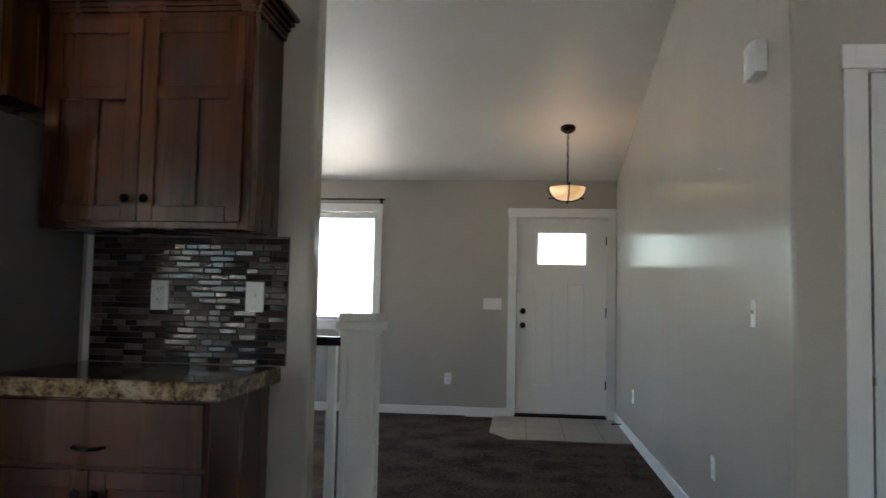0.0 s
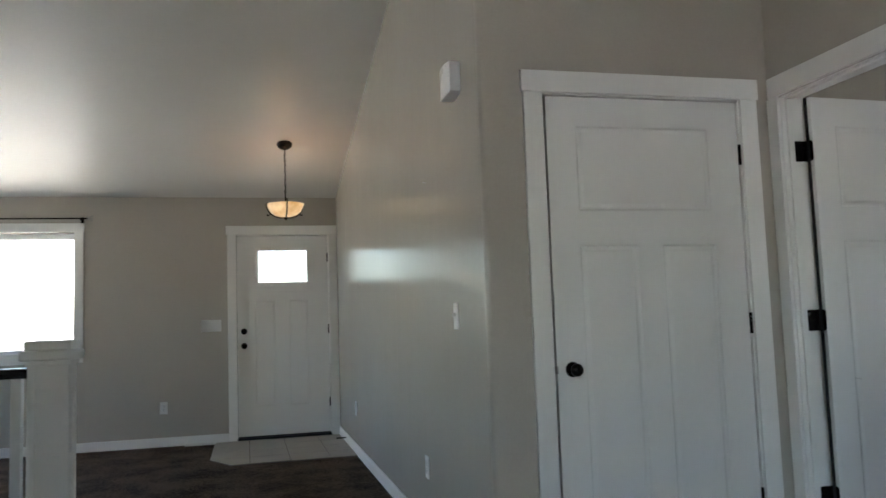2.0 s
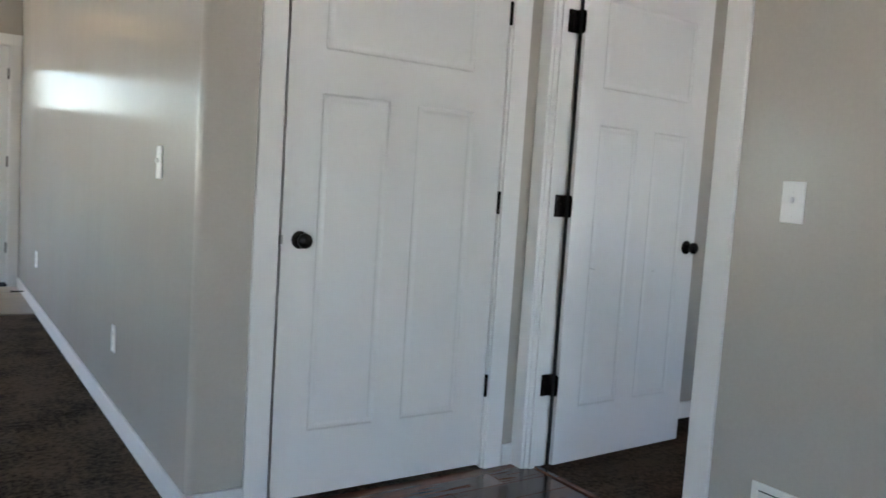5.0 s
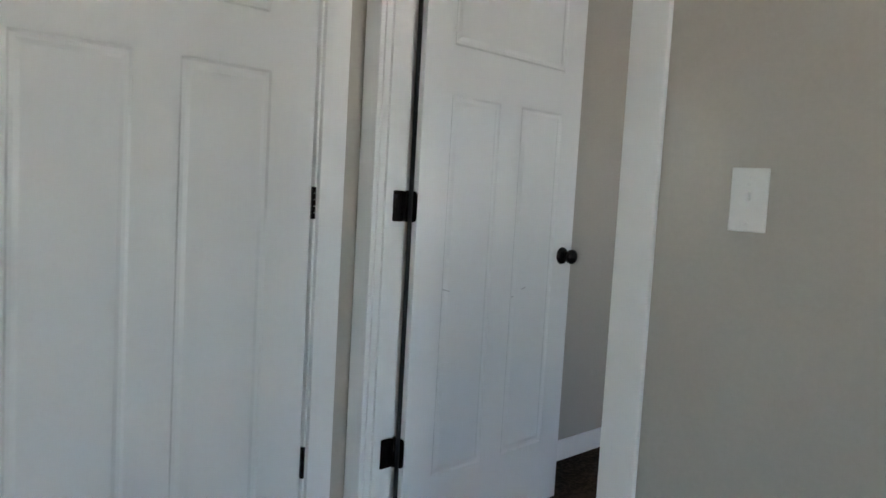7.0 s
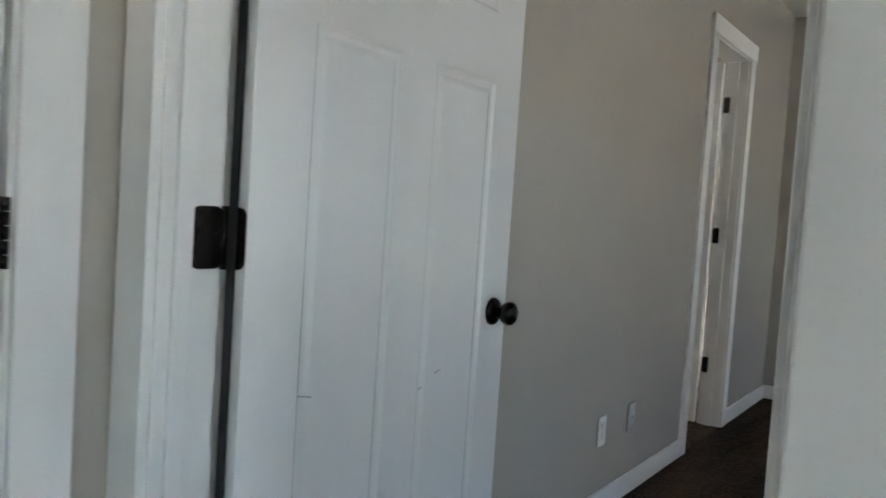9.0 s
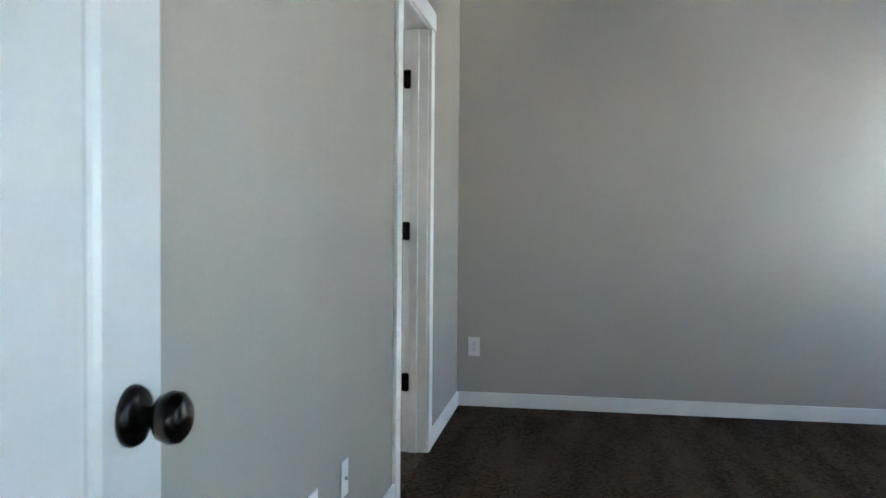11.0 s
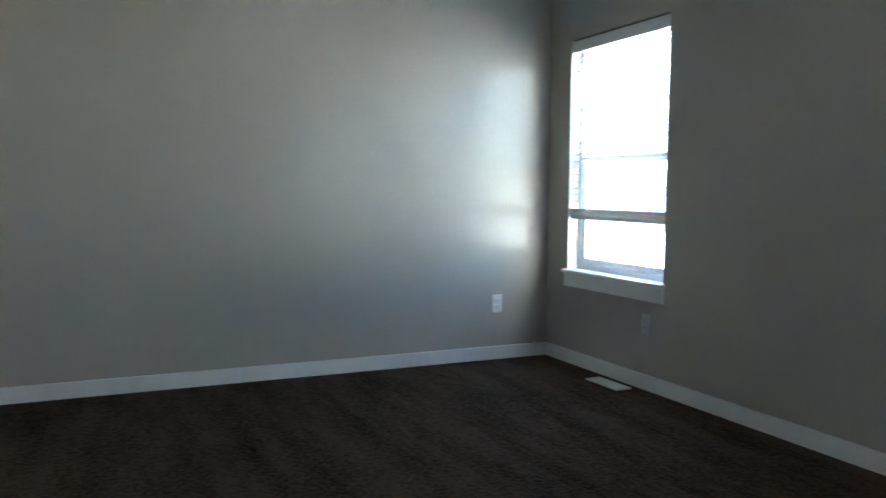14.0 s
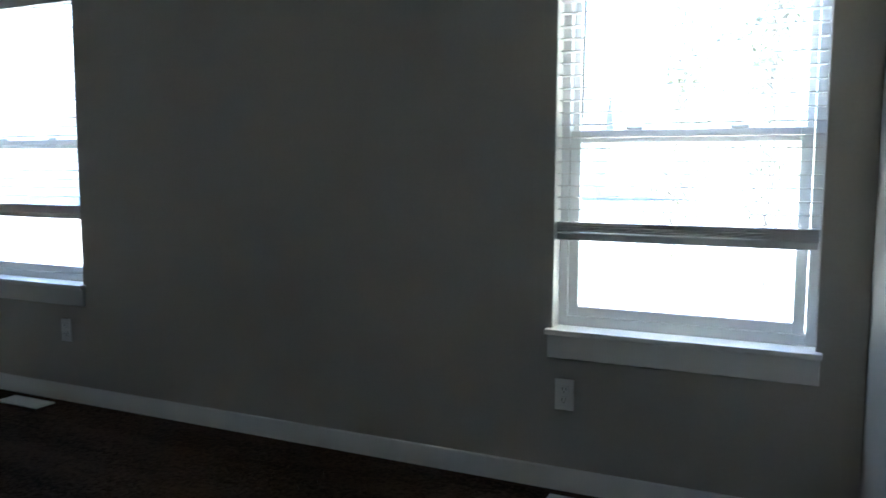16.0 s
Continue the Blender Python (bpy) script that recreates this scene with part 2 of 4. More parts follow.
def rounded_plate(w, h, r, t, m):
    """A plate with round corners in its own x and z, from y = 0 to y = t."""
    bm = bmesh.new()
    ring = []
    for cx, cz, a0 in ((w / 2 - r, h / 2 - r, 0), (-w / 2 + r, h / 2 - r, 90), (-w / 2 + r, -h / 2 + r, 180), (w / 2 - r, -h / 2 + r, 270)):
        for k in range(5):
            a = radians(a0 + 22.5 * k)
            ring.append((cx + r * math.cos(a), cz + r * math.sin(a)))
    f = [bm.verts.new(m @ Vector((x, 0, z))) for x, z in ring]
    b = [bm.verts.new(m @ Vector((x, t, z))) for x, z in ring]
    bm.faces.new(f); bm.faces.new(b[::-1])
    for k in range(len(ring)):
        bm.faces.new((f[k], f[(k + 1) % len(ring)], b[(k + 1) % len(ring)], b[k]))
    return bm


def mesh_of(name, bm, material):
    bmesh.ops.recalc_face_normals(bm, faces=bm.faces)
    me = bpy.data.meshes.new(name)
    bm.to_mesh(me)
    bm.free()
    me.materials.append(material)
    return me


def part(name, bm, material, parent, label=""):
    ob = new(name, mesh_of(name, bm, material))
    ob.parent = parent
    return tagged(ob, label)


def thing(name, label, category, m=None, group="", kind=""):
    ob = new(name)
    ob.matrix_basis = m or Matrix()
    return tagged(ob, label, category, group, kind)


def solid(name, bm, material, label, category, group="", kind="", m=None):
    ob = new(name, mesh_of(name, bm, material))
    ob.matrix_basis = m or Matrix()
    return tagged(ob, label, category, group, kind)


def structure(name, bm, material, label):
    return solid(name, bm, material, label, "", kind="structure")


# ---- the plan ----
FRONT, LIVE_E, HALL_N, HALL_E = 8.43, 1.08, 3.23, 2.427
BED_W, BED_E, BED_N, BED_S = 2.532, 7.346, 3.39, -0.17
WEST, BACK = -4.5, -2.5
STUB_X = -0.70
TOP = 4.1
SLOPE = 0.233


def vault(y):
    return 2.44 + SLOPE * (FRONT - y) if y > 2.0 else 2.44 + SLOPE * (FRONT - 2.0) - SLOPE * (2.0 - y)


# floors
structure("floor_living", boxes((WEST, LIVE_E, HALL_N - 0.02, FRONT, -0.10, 0.0)), CARPET, "brown mottled cut-pile carpet")
structure("floor_bedroom", boxes((2.49, BED_E, BED_S, BED_N, -0.10, 0.001)), CARPET_BED, "brown mottled cut-pile carpet with brushed marks")
structure("floor_side_room", boxes((4.9, BED_E, BED_N, 4.93, -0.10, 0.001)), CARPET, "brown cut-pile carpet in the side room")
floor_wood = structure("floor_wood", boxes((WEST, 2.49, BACK, HALL_N - 0.02, -0.10, -0.012)), GROUT, "dark glossy hardwood plank floor")
structure("floor_closet", boxes((LIVE_E + 0.12, HALL_E, HALL_N, 4.35, -0.10, -0.002)), CARPET, "carpet in the closet")

# walls: living room, kitchen, hall
WIN_L = (-4.15, -1.44, 0.95, 2.09)
structure("wall_front", boxes(
    (WEST, WIN_L[0], FRONT, FRONT + 0.17, 0, TOP), (WIN_L[0], WIN_L[1], FRONT, FRONT + 0.17, 0, WIN_L[2]), (WIN_L[0], WIN_L[1], FRONT, FRONT + 0.17, WIN_L[3], TOP),
    (WIN_L[1], 0.05, FRONT, FRONT + 0.17, 0, TOP), (0.05, 1.006, FRONT, FRONT + 0.17, 2.068, TOP), (1.006, 2.6, FRONT, FRONT + 0.17, 0, TOP)), WALL, "greige painted front wall")
structure("wall_living_east", boxes((LIVE_E, LIVE_E + 0.12, HALL_N + 0.12, FRONT, 0, TOP)), WALL, "greige semi-gloss painted wall")
bm = boxes((1.354, 2.27, HALL_N, HALL_N + 0.12, 2.055, TOP), (2.27, BED_W, HALL_N, HALL_N + 0.12, 0, TOP))
box(bm, LIVE_E, 1.354, HALL_N, HALL_N + 0.12, 0, TOP, 0.022, 4, lambda c: abs(c.x - LIVE_E) < 1e-4 and abs(c.y - HALL_N) < 1e-4)
structure("wall_hall_north", bm, WALL, "greige wall with a rounded corner")
structure("wall_hall_east", boxes((HALL_E, BED_W, BACK, 2.335, 0, TOP), (HALL_E, BED_W, 2.335, 3.165, 2.055, TOP), (HALL_E, BED_W, 3.165, HALL_N, 0, TOP)), WALL, "greige wall beside the bedroom doorway")
bm = bmesh.new()
box(bm, WEST, STUB_X, HALL_N, HALL_N + 0.12, 0, TOP, 0.022, 4, lambda c: abs(c.x - STUB_X) < 1e-4)
wall_kitchen = structure("wall_kitchen", bm, WALL, "greige kitchen wall with a rounded end")
# west wall openings are unseen, added to light hall wall and living room
WWY = (-1.7, 0.1, 1.0, 2.15)
structure("wall_west", boxes((WEST - 0.12, WEST, BACK, WWY[0], 0, TOP), (WEST - 0.12, WEST, WWY[0], WWY[1], 0, WWY[2]), (WEST - 0.12, WEST, WWY[0], WWY[1], WWY[3], TOP), (WEST - 0.12, WEST, WWY[1], 6.8, 0, TOP), (WEST - 0.12, WEST, 6.8, 8.2, 0, 0.6), (WEST - 0.12, WEST, 6.8, 8.2, 2.2, TOP), (WEST - 0.12, WEST, 8.2, FRONT, 0, TOP)), WALL, "greige wall")
PAT = (-4.05, -3.05, 0.42, 2.05)
# unseen opening, added to throw daylight into the hall
LITE = (0.75, 1.6, 0.25, 2.05)
structure("wall_back", boxes((WEST, PAT[0], BACK - 0.15, BACK, 0, TOP), (PAT[0], PAT[1], BACK - 0.15, BACK, PAT[3], TOP), (PAT[0], PAT[1], BACK - 0.15, BACK, 0, PAT[2]), (PAT[1], LITE[0], BACK - 0.15, BACK, 0, TOP), (LITE[0], LITE[1], BACK - 0.15, BACK, LITE[3], TOP), (LITE[0], LITE[1], BACK - 0.15, BACK, 0, LITE[2]), (LITE[1], BED_W, BACK - 0.15, BACK, 0, TOP)), WALL, "greige wall with unseen openings that let light in")

# walls: bedroom and its closet
W1, W2 = (6.19, 7.11, 0.60, 2.05), (2.915, 3.79, 0.60, 2.05)
ys, yo = BED_S, BED_S - 0.17
structure("wall_bed_south", boxes((BED_W, W2[0], yo, ys, 0, 2.65), (W2[0], W2[1], yo, ys, 0, 0.60), (W2[0], W2[1], yo, ys, 2.05, 2.65), (W2[1], W1[0], yo, ys, 0, 2.65),
    (W1[0], W1[1], yo, ys, 0, 0.60), (W1[0], W1[1], yo, ys, 2.05, 2.65), (W1[1], BED_E, yo, ys, 0, 2.65)), WALL, "greige bedroom wall with two windows")
structure("wall_bed_west_jog", boxes((BED_W, 2.772, BED_S, 1.6, 0, 2.65)), WALL, "greige bedroom wall beside the corner window")
# opening at y 3.95 to 4.45 is unseen, added to sunlight the side room
structure("wall_bed_east", boxes((BED_E, BED_E + 0.15, yo, 3.95, 0, 2.65), (BED_E, BED_E + 0.15, 3.95, 4.45, 0, 1.3), (BED_E, BED_E + 0.15, 3.95, 4.45, 2.1, 2.65), (BED_E, BED_E + 0.15, 4.45, 5.05, 0, 2.65)), WALL, "greige semi-gloss bedroom wall")
structure("wall_bed_north", boxes((BED_W, 5.643, BED_N, BED_N + 0.12, 0, 2.65), (5.643, 6.322, BED_N, BED_N + 0.12, 2.056, 2.65), (6.322, BED_E, BED_N, BED_N + 0.12, 0, 2.65)), WALL, "greige bedroom wall")
structure("wall_closet_shell", boxes((4.78, 4.9, BED_N + 0.12, 5.05, 0, 2.65), (4.9, BED_E, 4.93, 5.05, 0, 2.65)), WALL, "greige wall of the side room")
structure("wall_hall_closet", boxes((LIVE_E + 0.12, BED_W, 4.35, 4.47, 0, TOP), (HALL_E, BED_W, HALL_N + 0.12, 4.35, 0, TOP)), WALL, "greige wall inside the closet")

# ceilings
bm = bmesh.new()
prof = [(BACK - 0.1, vault(BACK - 0.1)), (2.0, vault(2.0)), (FRONT + 0.1, vault(FRONT + 0.1))]
lo = [[bm.verts.new((x, y, z)) for y, z in prof] for x in (WEST - 0.1, HALL_E + 0.1)]
hi = [[bm.verts.new((x, y, z + 0.12)) for y, z in prof] for x in (WEST - 0.1, HALL_E + 0.1)]
for layer in (lo, hi):
    for k in range(2):
        bm.faces.new((layer[0][k], layer[0][k + 1], layer[1][k + 1], layer[1][k]))
for s in (0, 1):
    for k in range(2):
        bm.faces.new((lo[s][k], lo[s][k + 1], hi[s][k + 1], hi[s][k]))
for k in (0, 2):
    bm.faces.new((lo[0][k], lo[1][k], hi[1][k], hi[0][k]))
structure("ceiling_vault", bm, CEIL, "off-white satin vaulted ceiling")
structure("ceiling_bedroom", boxes((HALL_E + 0.11, BED_E + 0.1, yo - 0.05, 5.05, 2.53, 2.66)), CEIL_WHITE, "off-white bedroom ceiling")

# baseboards
BH, BT = 0.088, 0.014
top_edge = lambda c: c.z > BH - 1e-4


def baseboard(x0, x1, y0, y1):
    bm = bmesh.new()
    box(bm, x0, x1, y0, y1, 0.0, BH, 0.005, 2, top_edge)
    structure("baseboard", bm, TRIM, "white painted baseboard")


baseboard(WEST, -0.02, FRONT - BT, FRONT)
baseboard(LIVE_E - BT, LIVE_E, HALL_N + 0.02, FRONT - 0.02)
bm = bmesh.new()
box(bm, LIVE_E - BT, 1.264, HALL_N - BT, HALL_N, 0.0, BH + 0.001, 0.012, 3, lambda c: abs(c.x - LIVE_E + BT) < 1e-4 and abs(c.y - HALL_N + BT) < 1e-4)
box(bm, LIVE_E - BT, LIVE_E, HALL_N, HALL_N + 0.02, 0.0, BH + 0.001)
structure("baseboard", bm, TRIM, "white painted baseboard round the corner")
baseboard(2.363, HALL_E, HALL_N - BT, HALL_N)
baseboard(HALL_E - BT, HALL_E, BACK, 2.27)
baseboard(WEST, STUB_X, HALL_N + 0.12, HALL_N + 0.12 + BT)
baseboard(STUB_X, STUB_X + BT, HALL_N - 0.01, HALL_N + 0.13)
baseboard(2.772, BED_E, BED_S, BED_S + BT)
baseboard(BED_E - BT, BED_E, BED_S + BT, BED_N - BT)
baseboard(BED_W, 5.572, BED_N - BT, BED_N)
baseboard(6.393, BED_E, BED_N - BT, BED_N)
baseboard(2.772, 2.772 + BT, BED_S + BT, 1.6)
baseboard(BED_W, BED_W + BT, 1.6, 2.26)

# threshold strip between carpet and wood
structure("trim_threshold", boxes((STUB_X, LIVE_E - BT, HALL_N - 0.045, HALL_N - 0.005, -0.004, 0.006), bevel=0.003), STEEL, "thin metal carpet edge strip")
structure("trim_threshold", boxes((2.475, 2.50, 2.36, 3.145, -0.004, 0.006), bevel=0.003), PLANK, "dark wooden doorway edge strip")


# ---- doors ----
def panel_faces(bm, x0, x1, z0, z1, y, into):
    """A moulded door panel: a groove round a raised field. into: +1 or -1 along y."""
    loops = []
    for inset, deep in ((0, 0), (0.007, 0.0042), (0.016, 0.0045), (0.028, 0.0012)):
        loops.append([bm.verts.new((x, y + into * deep, z)) for x, z in ((x0 + inset, z0 + inset), (x1 - inset, z0 + inset), (x1 - inset, z1 - inset), (x0 + inset, z1 - inset))])
    for p, q in zip(loops, loops[1:]):
        for k in range(4):
            bm.faces.new((p[k], p[(k + 1) % 4], q[(k + 1) % 4], q[k]))
    bm.faces.new(loops[-1])


def door_slab(root, w, h, t, panels, glass=None):
    """Slab in local space: x 0..w from the left edge, y 0..t from its front face, z 0..h."""
    holes = list(panels) + ([glass] if glass else [])
    xs = sorted({0, w, *[v for p in holes for v in p[:2]]})
    zs = sorted({0, h, *[v for p in holes for v in p[2:]]})
    bm = bmesh.new()
    for x0, x1 in zip(xs, xs[1:]):
        for z0, z1 in zip(zs, zs[1:]):
            cx, cz = (x0 + x1) / 2, (z0 + z1) / 2
            if not any(p[0] < cx < p[1] and p[2] < cz < p[3] for p in holes):
                box(bm, x0, x1, 0, t, z0, z1)
    bmesh.ops.remove_doubles(bm, verts=bm.verts, dist=1e-5)
    part("slab", bm, DOORP, root)
    for p in panels:
        bm = bmesh.new()
        panel_faces(bm, *p, 0, 1)
        panel_faces(bm, *p, t, -1)
        part("panel", bm, DOORP, root)
    if glass:
        x0, x1, z0, z1 = glass
        f = part("glass_frame", boxes((x0 - 0.02, x1 + 0.02, -0.012, t + 0.012, z1 - 0.012, z1 + 0.02), (x0 - 0.02, x1 + 0.02, -0.012, t + 0.012, z0 - 0.02, z0 + 0.012),
            (x0 - 0.02, x0 + 0.012, -0.012, t + 0.012, z0 + 0.012, z1 - 0.012), (x1 - 0.012, x1 + 0.02, -0.012, t + 0.012, z0 + 0.012, z1 - 0.012), bevel=0.003), TRIM, root)
        g = part("pane", boxes((x0 + 0.012, x1 - 0.012, t / 2 - 0.003, t / 2 + 0.003, z0 + 0.012, z1 - 0.012)), DOOR_GLASS, f)
        g.visible_shadow = False


def knob(root, x, z, y, out, both=None):
    """A round knob with its rose; out is -1 or +1 along local y."""
    rose = lathe([(0, 0), (0.031, 0), (0.031, 0.004), (0.028, 0.009), (0.014, 0.012), (0, 0.012)], m=Matrix.Translation((x, y, z)) @ pose(0, 0, 0, 90 if out < 0 else -90))
    r = part("knob_rose", rose, BRONZE, root, "dark bronze round rose")
    k = lathe([(0.011, 0.010), (0.010, 0.024), (0.015, 0.027), (0.023, 0.032), (0.0265, 0.042), (0.025, 0.051), (0.018, 0.057), (0, 0.059)], m=Matrix.Translation((x, y, z)) @ pose(0, 0, 0, 90 if out < 0 else -90))
    part("knob", k, BRONZE, r, "dark bronze round knob")


def hinge_barrel(root, x, y, z, label="dark bronze hinge"):
    bm = bmesh.new()
    for k in range(5):
        lathe([(0, 0), (0.0065, 0), (0.0065, 0.0165), (0, 0.0165)], 10, bm, Matrix.Translation((x, y, z - 0.045 + k * 0.018)))
    box(bm, x - 0.004, x + 0.010, y + 0.004, y + 0.007, z - 0.044, z + 0.044)
    part("hinge", bm, BRONZE, root, label)


def casing_set(name, x0, x1, ztop, wall_y, w, label, head_over=0.012, kind_m=None, depth=0.12, stop=True, right=True, left_w=None):
    """Casing, head and jambs round an opening x0..x1 in a wall whose face looks to local -y at wall_y."""
    root = thing(name, label, "door frame", kind_m, kind="structure")
    lw = left_w or w
    part("casing", boxes((x0 - lw, x0 - 0.006, wall_y - 0.016, wall_y, 0, ztop + 0.006), bevel=0.003), TRIM, root)
    part("casing", boxes((x1 + 0.006, x1 + w, wall_y - 0.016, wall_y, 0, ztop + 0.006), bevel=0.003), TRIM, root)
    part("head_casing", boxes((x0 - lw - head_over, x1 + w + head_over, wall_y - 0.020, wall_y, ztop + 0.006, ztop + 0.096), bevel=0.003), TRIM, root)
    bmj = boxes((x0 - 0.02, x0, wall_y - 0.001, wall_y + depth + 0.001, 0, ztop), bevel=0.002)
    part("jamb", bmj, TRIM, root)
    part("jamb", boxes((x1, x1 + 0.02, wall_y - 0.001, wall_y + depth + 0.001, 0, ztop), bevel=0.002), TRIM, root)
    part("head_jamb", boxes((x0 - 0.02, x1 + 0.02, wall_y - 0.001, wall_y + depth + 0.001, ztop, ztop + 0.018), bevel=0.002), TRIM, root)
    return root


# front door, closed
door_frame = casing_set("door_1_frame", 0.068, 0.988, 2.052, FRONT, 0.088, "white painted front door casing", right=False, depth=0.17)
part("threshold", boxes((0.05, 1.006, FRONT - 0.005, FRONT + 0.17, 0.0, 0.026)), GASKET_AND_SHADE, door_frame, "dark metal threshold")
part("door_stop", boxes((0.068, 0.085, FRONT + 0.084, FRONT + 0.11, 0.018, 2.052), (0.971, 0.988, FRONT + 0.084, FRONT + 0.11, 0.018, 2.052), (0.085, 0.971, FRONT + 0.084, FRONT + 0.11, 2.030, 2.052)), GASKET_AND_SHADE, door_frame, "dark weather strip")
d = thing("door_1", "white six-foot-eight front door, closed, with a small window", "front door", pose(0.071, FRONT + 0.035, 0.022), kind="structure")
door_slab(d, 0.914, 2.026, 0.045, [(0.176, 0.376, 0.305, 1.36), (0.515, 0.706, 0.305, 1.36)], (0.200, 0.714, 1.535, 1.885))
knob(d, 0.065, 0.914, 0.0, -1)
part("deadbolt", lathe([(0, 0), (0.031, 0), (0.031, 0.008), (0.024, 0.016), (0.012, 0.018), (0.012, 0.03), (0, 0.03)], m=Matrix.Translation((0.065, 0, 1.06)) @ pose(0, 0, 0, 90)), BRONZE, d, "dark bronze deadbolt")
for z in (0.32, 1.06, 1.80):
    hinge_barrel(d, 0.911, -0.010, z)
part("sweep", boxes((0.0, 0.914, 0.004, 0.04, -0.015, 0.0), (0.0, 0.914, -0.006, -0.0005, -0.004, 0.016)), GASKET_AND_SHADE, d, "dark rubber door sweep")

# hall closet door, closed
closet_frame = casing_set("door_2_frame", 1.356, 2.266, 2.050, HALL_N, 0.090, "white painted closet door casing", head_over=0.008)
# stop coloured near-black so the closet door's gap reads as shade
part("door_stop", boxes((1.356, 1.366, HALL_N + 0.045, HALL_N + 0.057, 0, 2.05), (2.256, 2.266, HALL_N + 0.045, HALL_N + 0.057, 0, 2.05), (1.366, 2.256, HALL_N + 0.045, HALL_N + 0.057, 2.04, 2.05)), GASKET_AND_SHADE, closet_frame, "door stop coloured near-black for shade in the gap")
d = thing("door_2", "white moulded three-panel closet door, closed", "door", pose(1.367, HALL_N + 0.006, 0.016), kind="structure")
door_slab(d, 0.892, 2.028, 0.035, [(0.129, 0.745, 1.550, 1.905), (0.126, 0.388, 0.232, 1.404), (0.503, 0.755, 0.232, 1.404)])
knob(d, 0.067, 0.905, 0.0, -1)
part("latch", boxes((-0.004, 0.004, -0.004, 0.02, 0.89, 0.92)), STEEL, d, "small steel latch")
for z in (0.328, 1.064, 1.796):
    hinge_barrel(d, 0.896, -0.008, z)

# bedroom door frame in the hall's east wall
bed_frame = thing("door_3_frame", "white painted bedroom door casing and jambs", "door frame", kind="structure")
J0, J1, JT = 2.357, 3.147, 2.050
for y0, y1 in ((2.264, 2.351), (3.153, 3.222)):
    part("casing", boxes((HALL_E - 0.016, HALL_E, y0, y1, 0, JT + 0.006), bevel=0.003), TRIM, bed_frame)
part("casing", boxes((BED_W, BED_W + 0.016, 2.27, 2.351, 0, JT + 0.006), bevel=0.003), TRIM, bed_frame)
part("casing", boxes((BED_W, BED_W + 0.016, 3.153, 3.235, 0, JT + 0.006), bevel=0.003), TRIM, bed_frame)
part("head_casing", boxes((HALL_E - 0.020, HALL_E, 2.262, HALL_N - 0.021, JT + 0.006, JT + 0.096), bevel=0.003), TRIM, bed_frame)
part("head_casing", boxes((BED_W, BED_W + 0.020, 2.258, 3.247, JT + 0.006, JT + 0.096), bevel=0.003), TRIM, bed_frame)
part("jamb", boxes((HALL_E - 0.001, BED_W + 0.001, J0 - 0.022, J0, 0, JT), bevel=0.002), TRIM, bed_frame)
part("jamb", boxes((HALL_E - 0.001, BED_W + 0.001, J1, J1 + 0.018, 0, JT), bevel=0.002), TRIM, bed_frame)
part("head_jamb", boxes((HALL_E - 0.001, BED_W + 0.001, J0, J1, JT, JT + 0.005)), TRIM, bed_frame)
part("door_stop", boxes((2.446, 2.474, J0, J0 + 0.011, 0, JT), bevel=0.002), TRIM, bed_frame)
part("door_stop", boxes((2.446, 2.474, J1 - 0.011, J1, 0, JT), bevel=0.002), TRIM, bed_frame)
part("door_stop", boxes((2.446, 2.474, J0 + 0.011, J1 - 0.011, JT - 0.011, JT), bevel=0.002), TRIM, bed_frame)
part("strike_plate", boxes((2.508, 2.535, J0, J0 + 0.002, 0.89, 0.95)), BRONZE, bed_frame, "dark bronze strike plate")
for z in (0.344, 1.081, 1.812):
    part("hinge_leaf", rounded_plate(0.052, 0.09, 0.012, 0.0035, pose(2.504, J1 - 0.0025, z)), BRONZE, bed_frame, "dark bronze hinge leaf")
# the open slab: hung on the north jamb, swung a little past square
d = thing("door_3", "white moulded three-panel bedroom door, standing open", "door", pose(2.541, J1 - 0.042, 0.014, 0, 0, BED_SWING), kind="structure")
door_slab(d, 0.802, 2.030, 0.035, [(0.122, 0.690, 1.550, 1.905), (0.122, 0.352, 0.232, 1.404), (0.460, 0.690, 0.232, 1.404)])
knob(d, 0.742, 0.906, 0.0, -1)
knob(d, 0.742, 0.906, 0.035, 1)
for z in (0.330, 1.067, 1.798):
    part("hinge_leaf", rounded_plate(0.032, 0.09, 0.012, 0.003, pose(-0.003, 0.018, z, 0, 0, -90)), BRONZE, d, "dark bronze hinge leaf")
    part("hinge_barrel", tube([(-0.006, 0.040, z - 0.046), (-0.006, 0.040, z + 0.046)], 0.0065, 10), BRONZE, d, "dark bronze hinge barrel")
for sx, sz, sw, a in ((0.140, 0.815, 0.034, 12), (0.53, 0.80, 0.022, -14), (0.47, 0.775, 0.012, -10)):
    bm = boxes((-sw / 2, sw / 2, -0.0004, 0.0004, -0.001, 0.001))
    bm.transform(Matrix.Translation((sx, 0.0, sz)) @ pose(0, 0, 0, 0, a, 0))
    part("scuff", bm, SCUFF, d, "faint grey scuff mark")
# added dark strip that paints the shade between slab and jamb
part("gap_shade", boxes((-0.009, -0.004, 0.016, 0.030, 0.0, 2.03)), GASKET_AND_SHADE, d, "near-black strip painting shade into the hinge gap")

# side-room doorway in the bedroom's north wall
side_frame = casing_set("door_4_frame", 5.665, 6.300, 2.050, BED_N, 0.090, "white painted casing of the side doorway")
part("door_stop", boxes((6.289, 6.300, BED_N + 0.045, BED_N + 0.082, 0, 2.05), bevel=0.002), TRIM, side_frame)
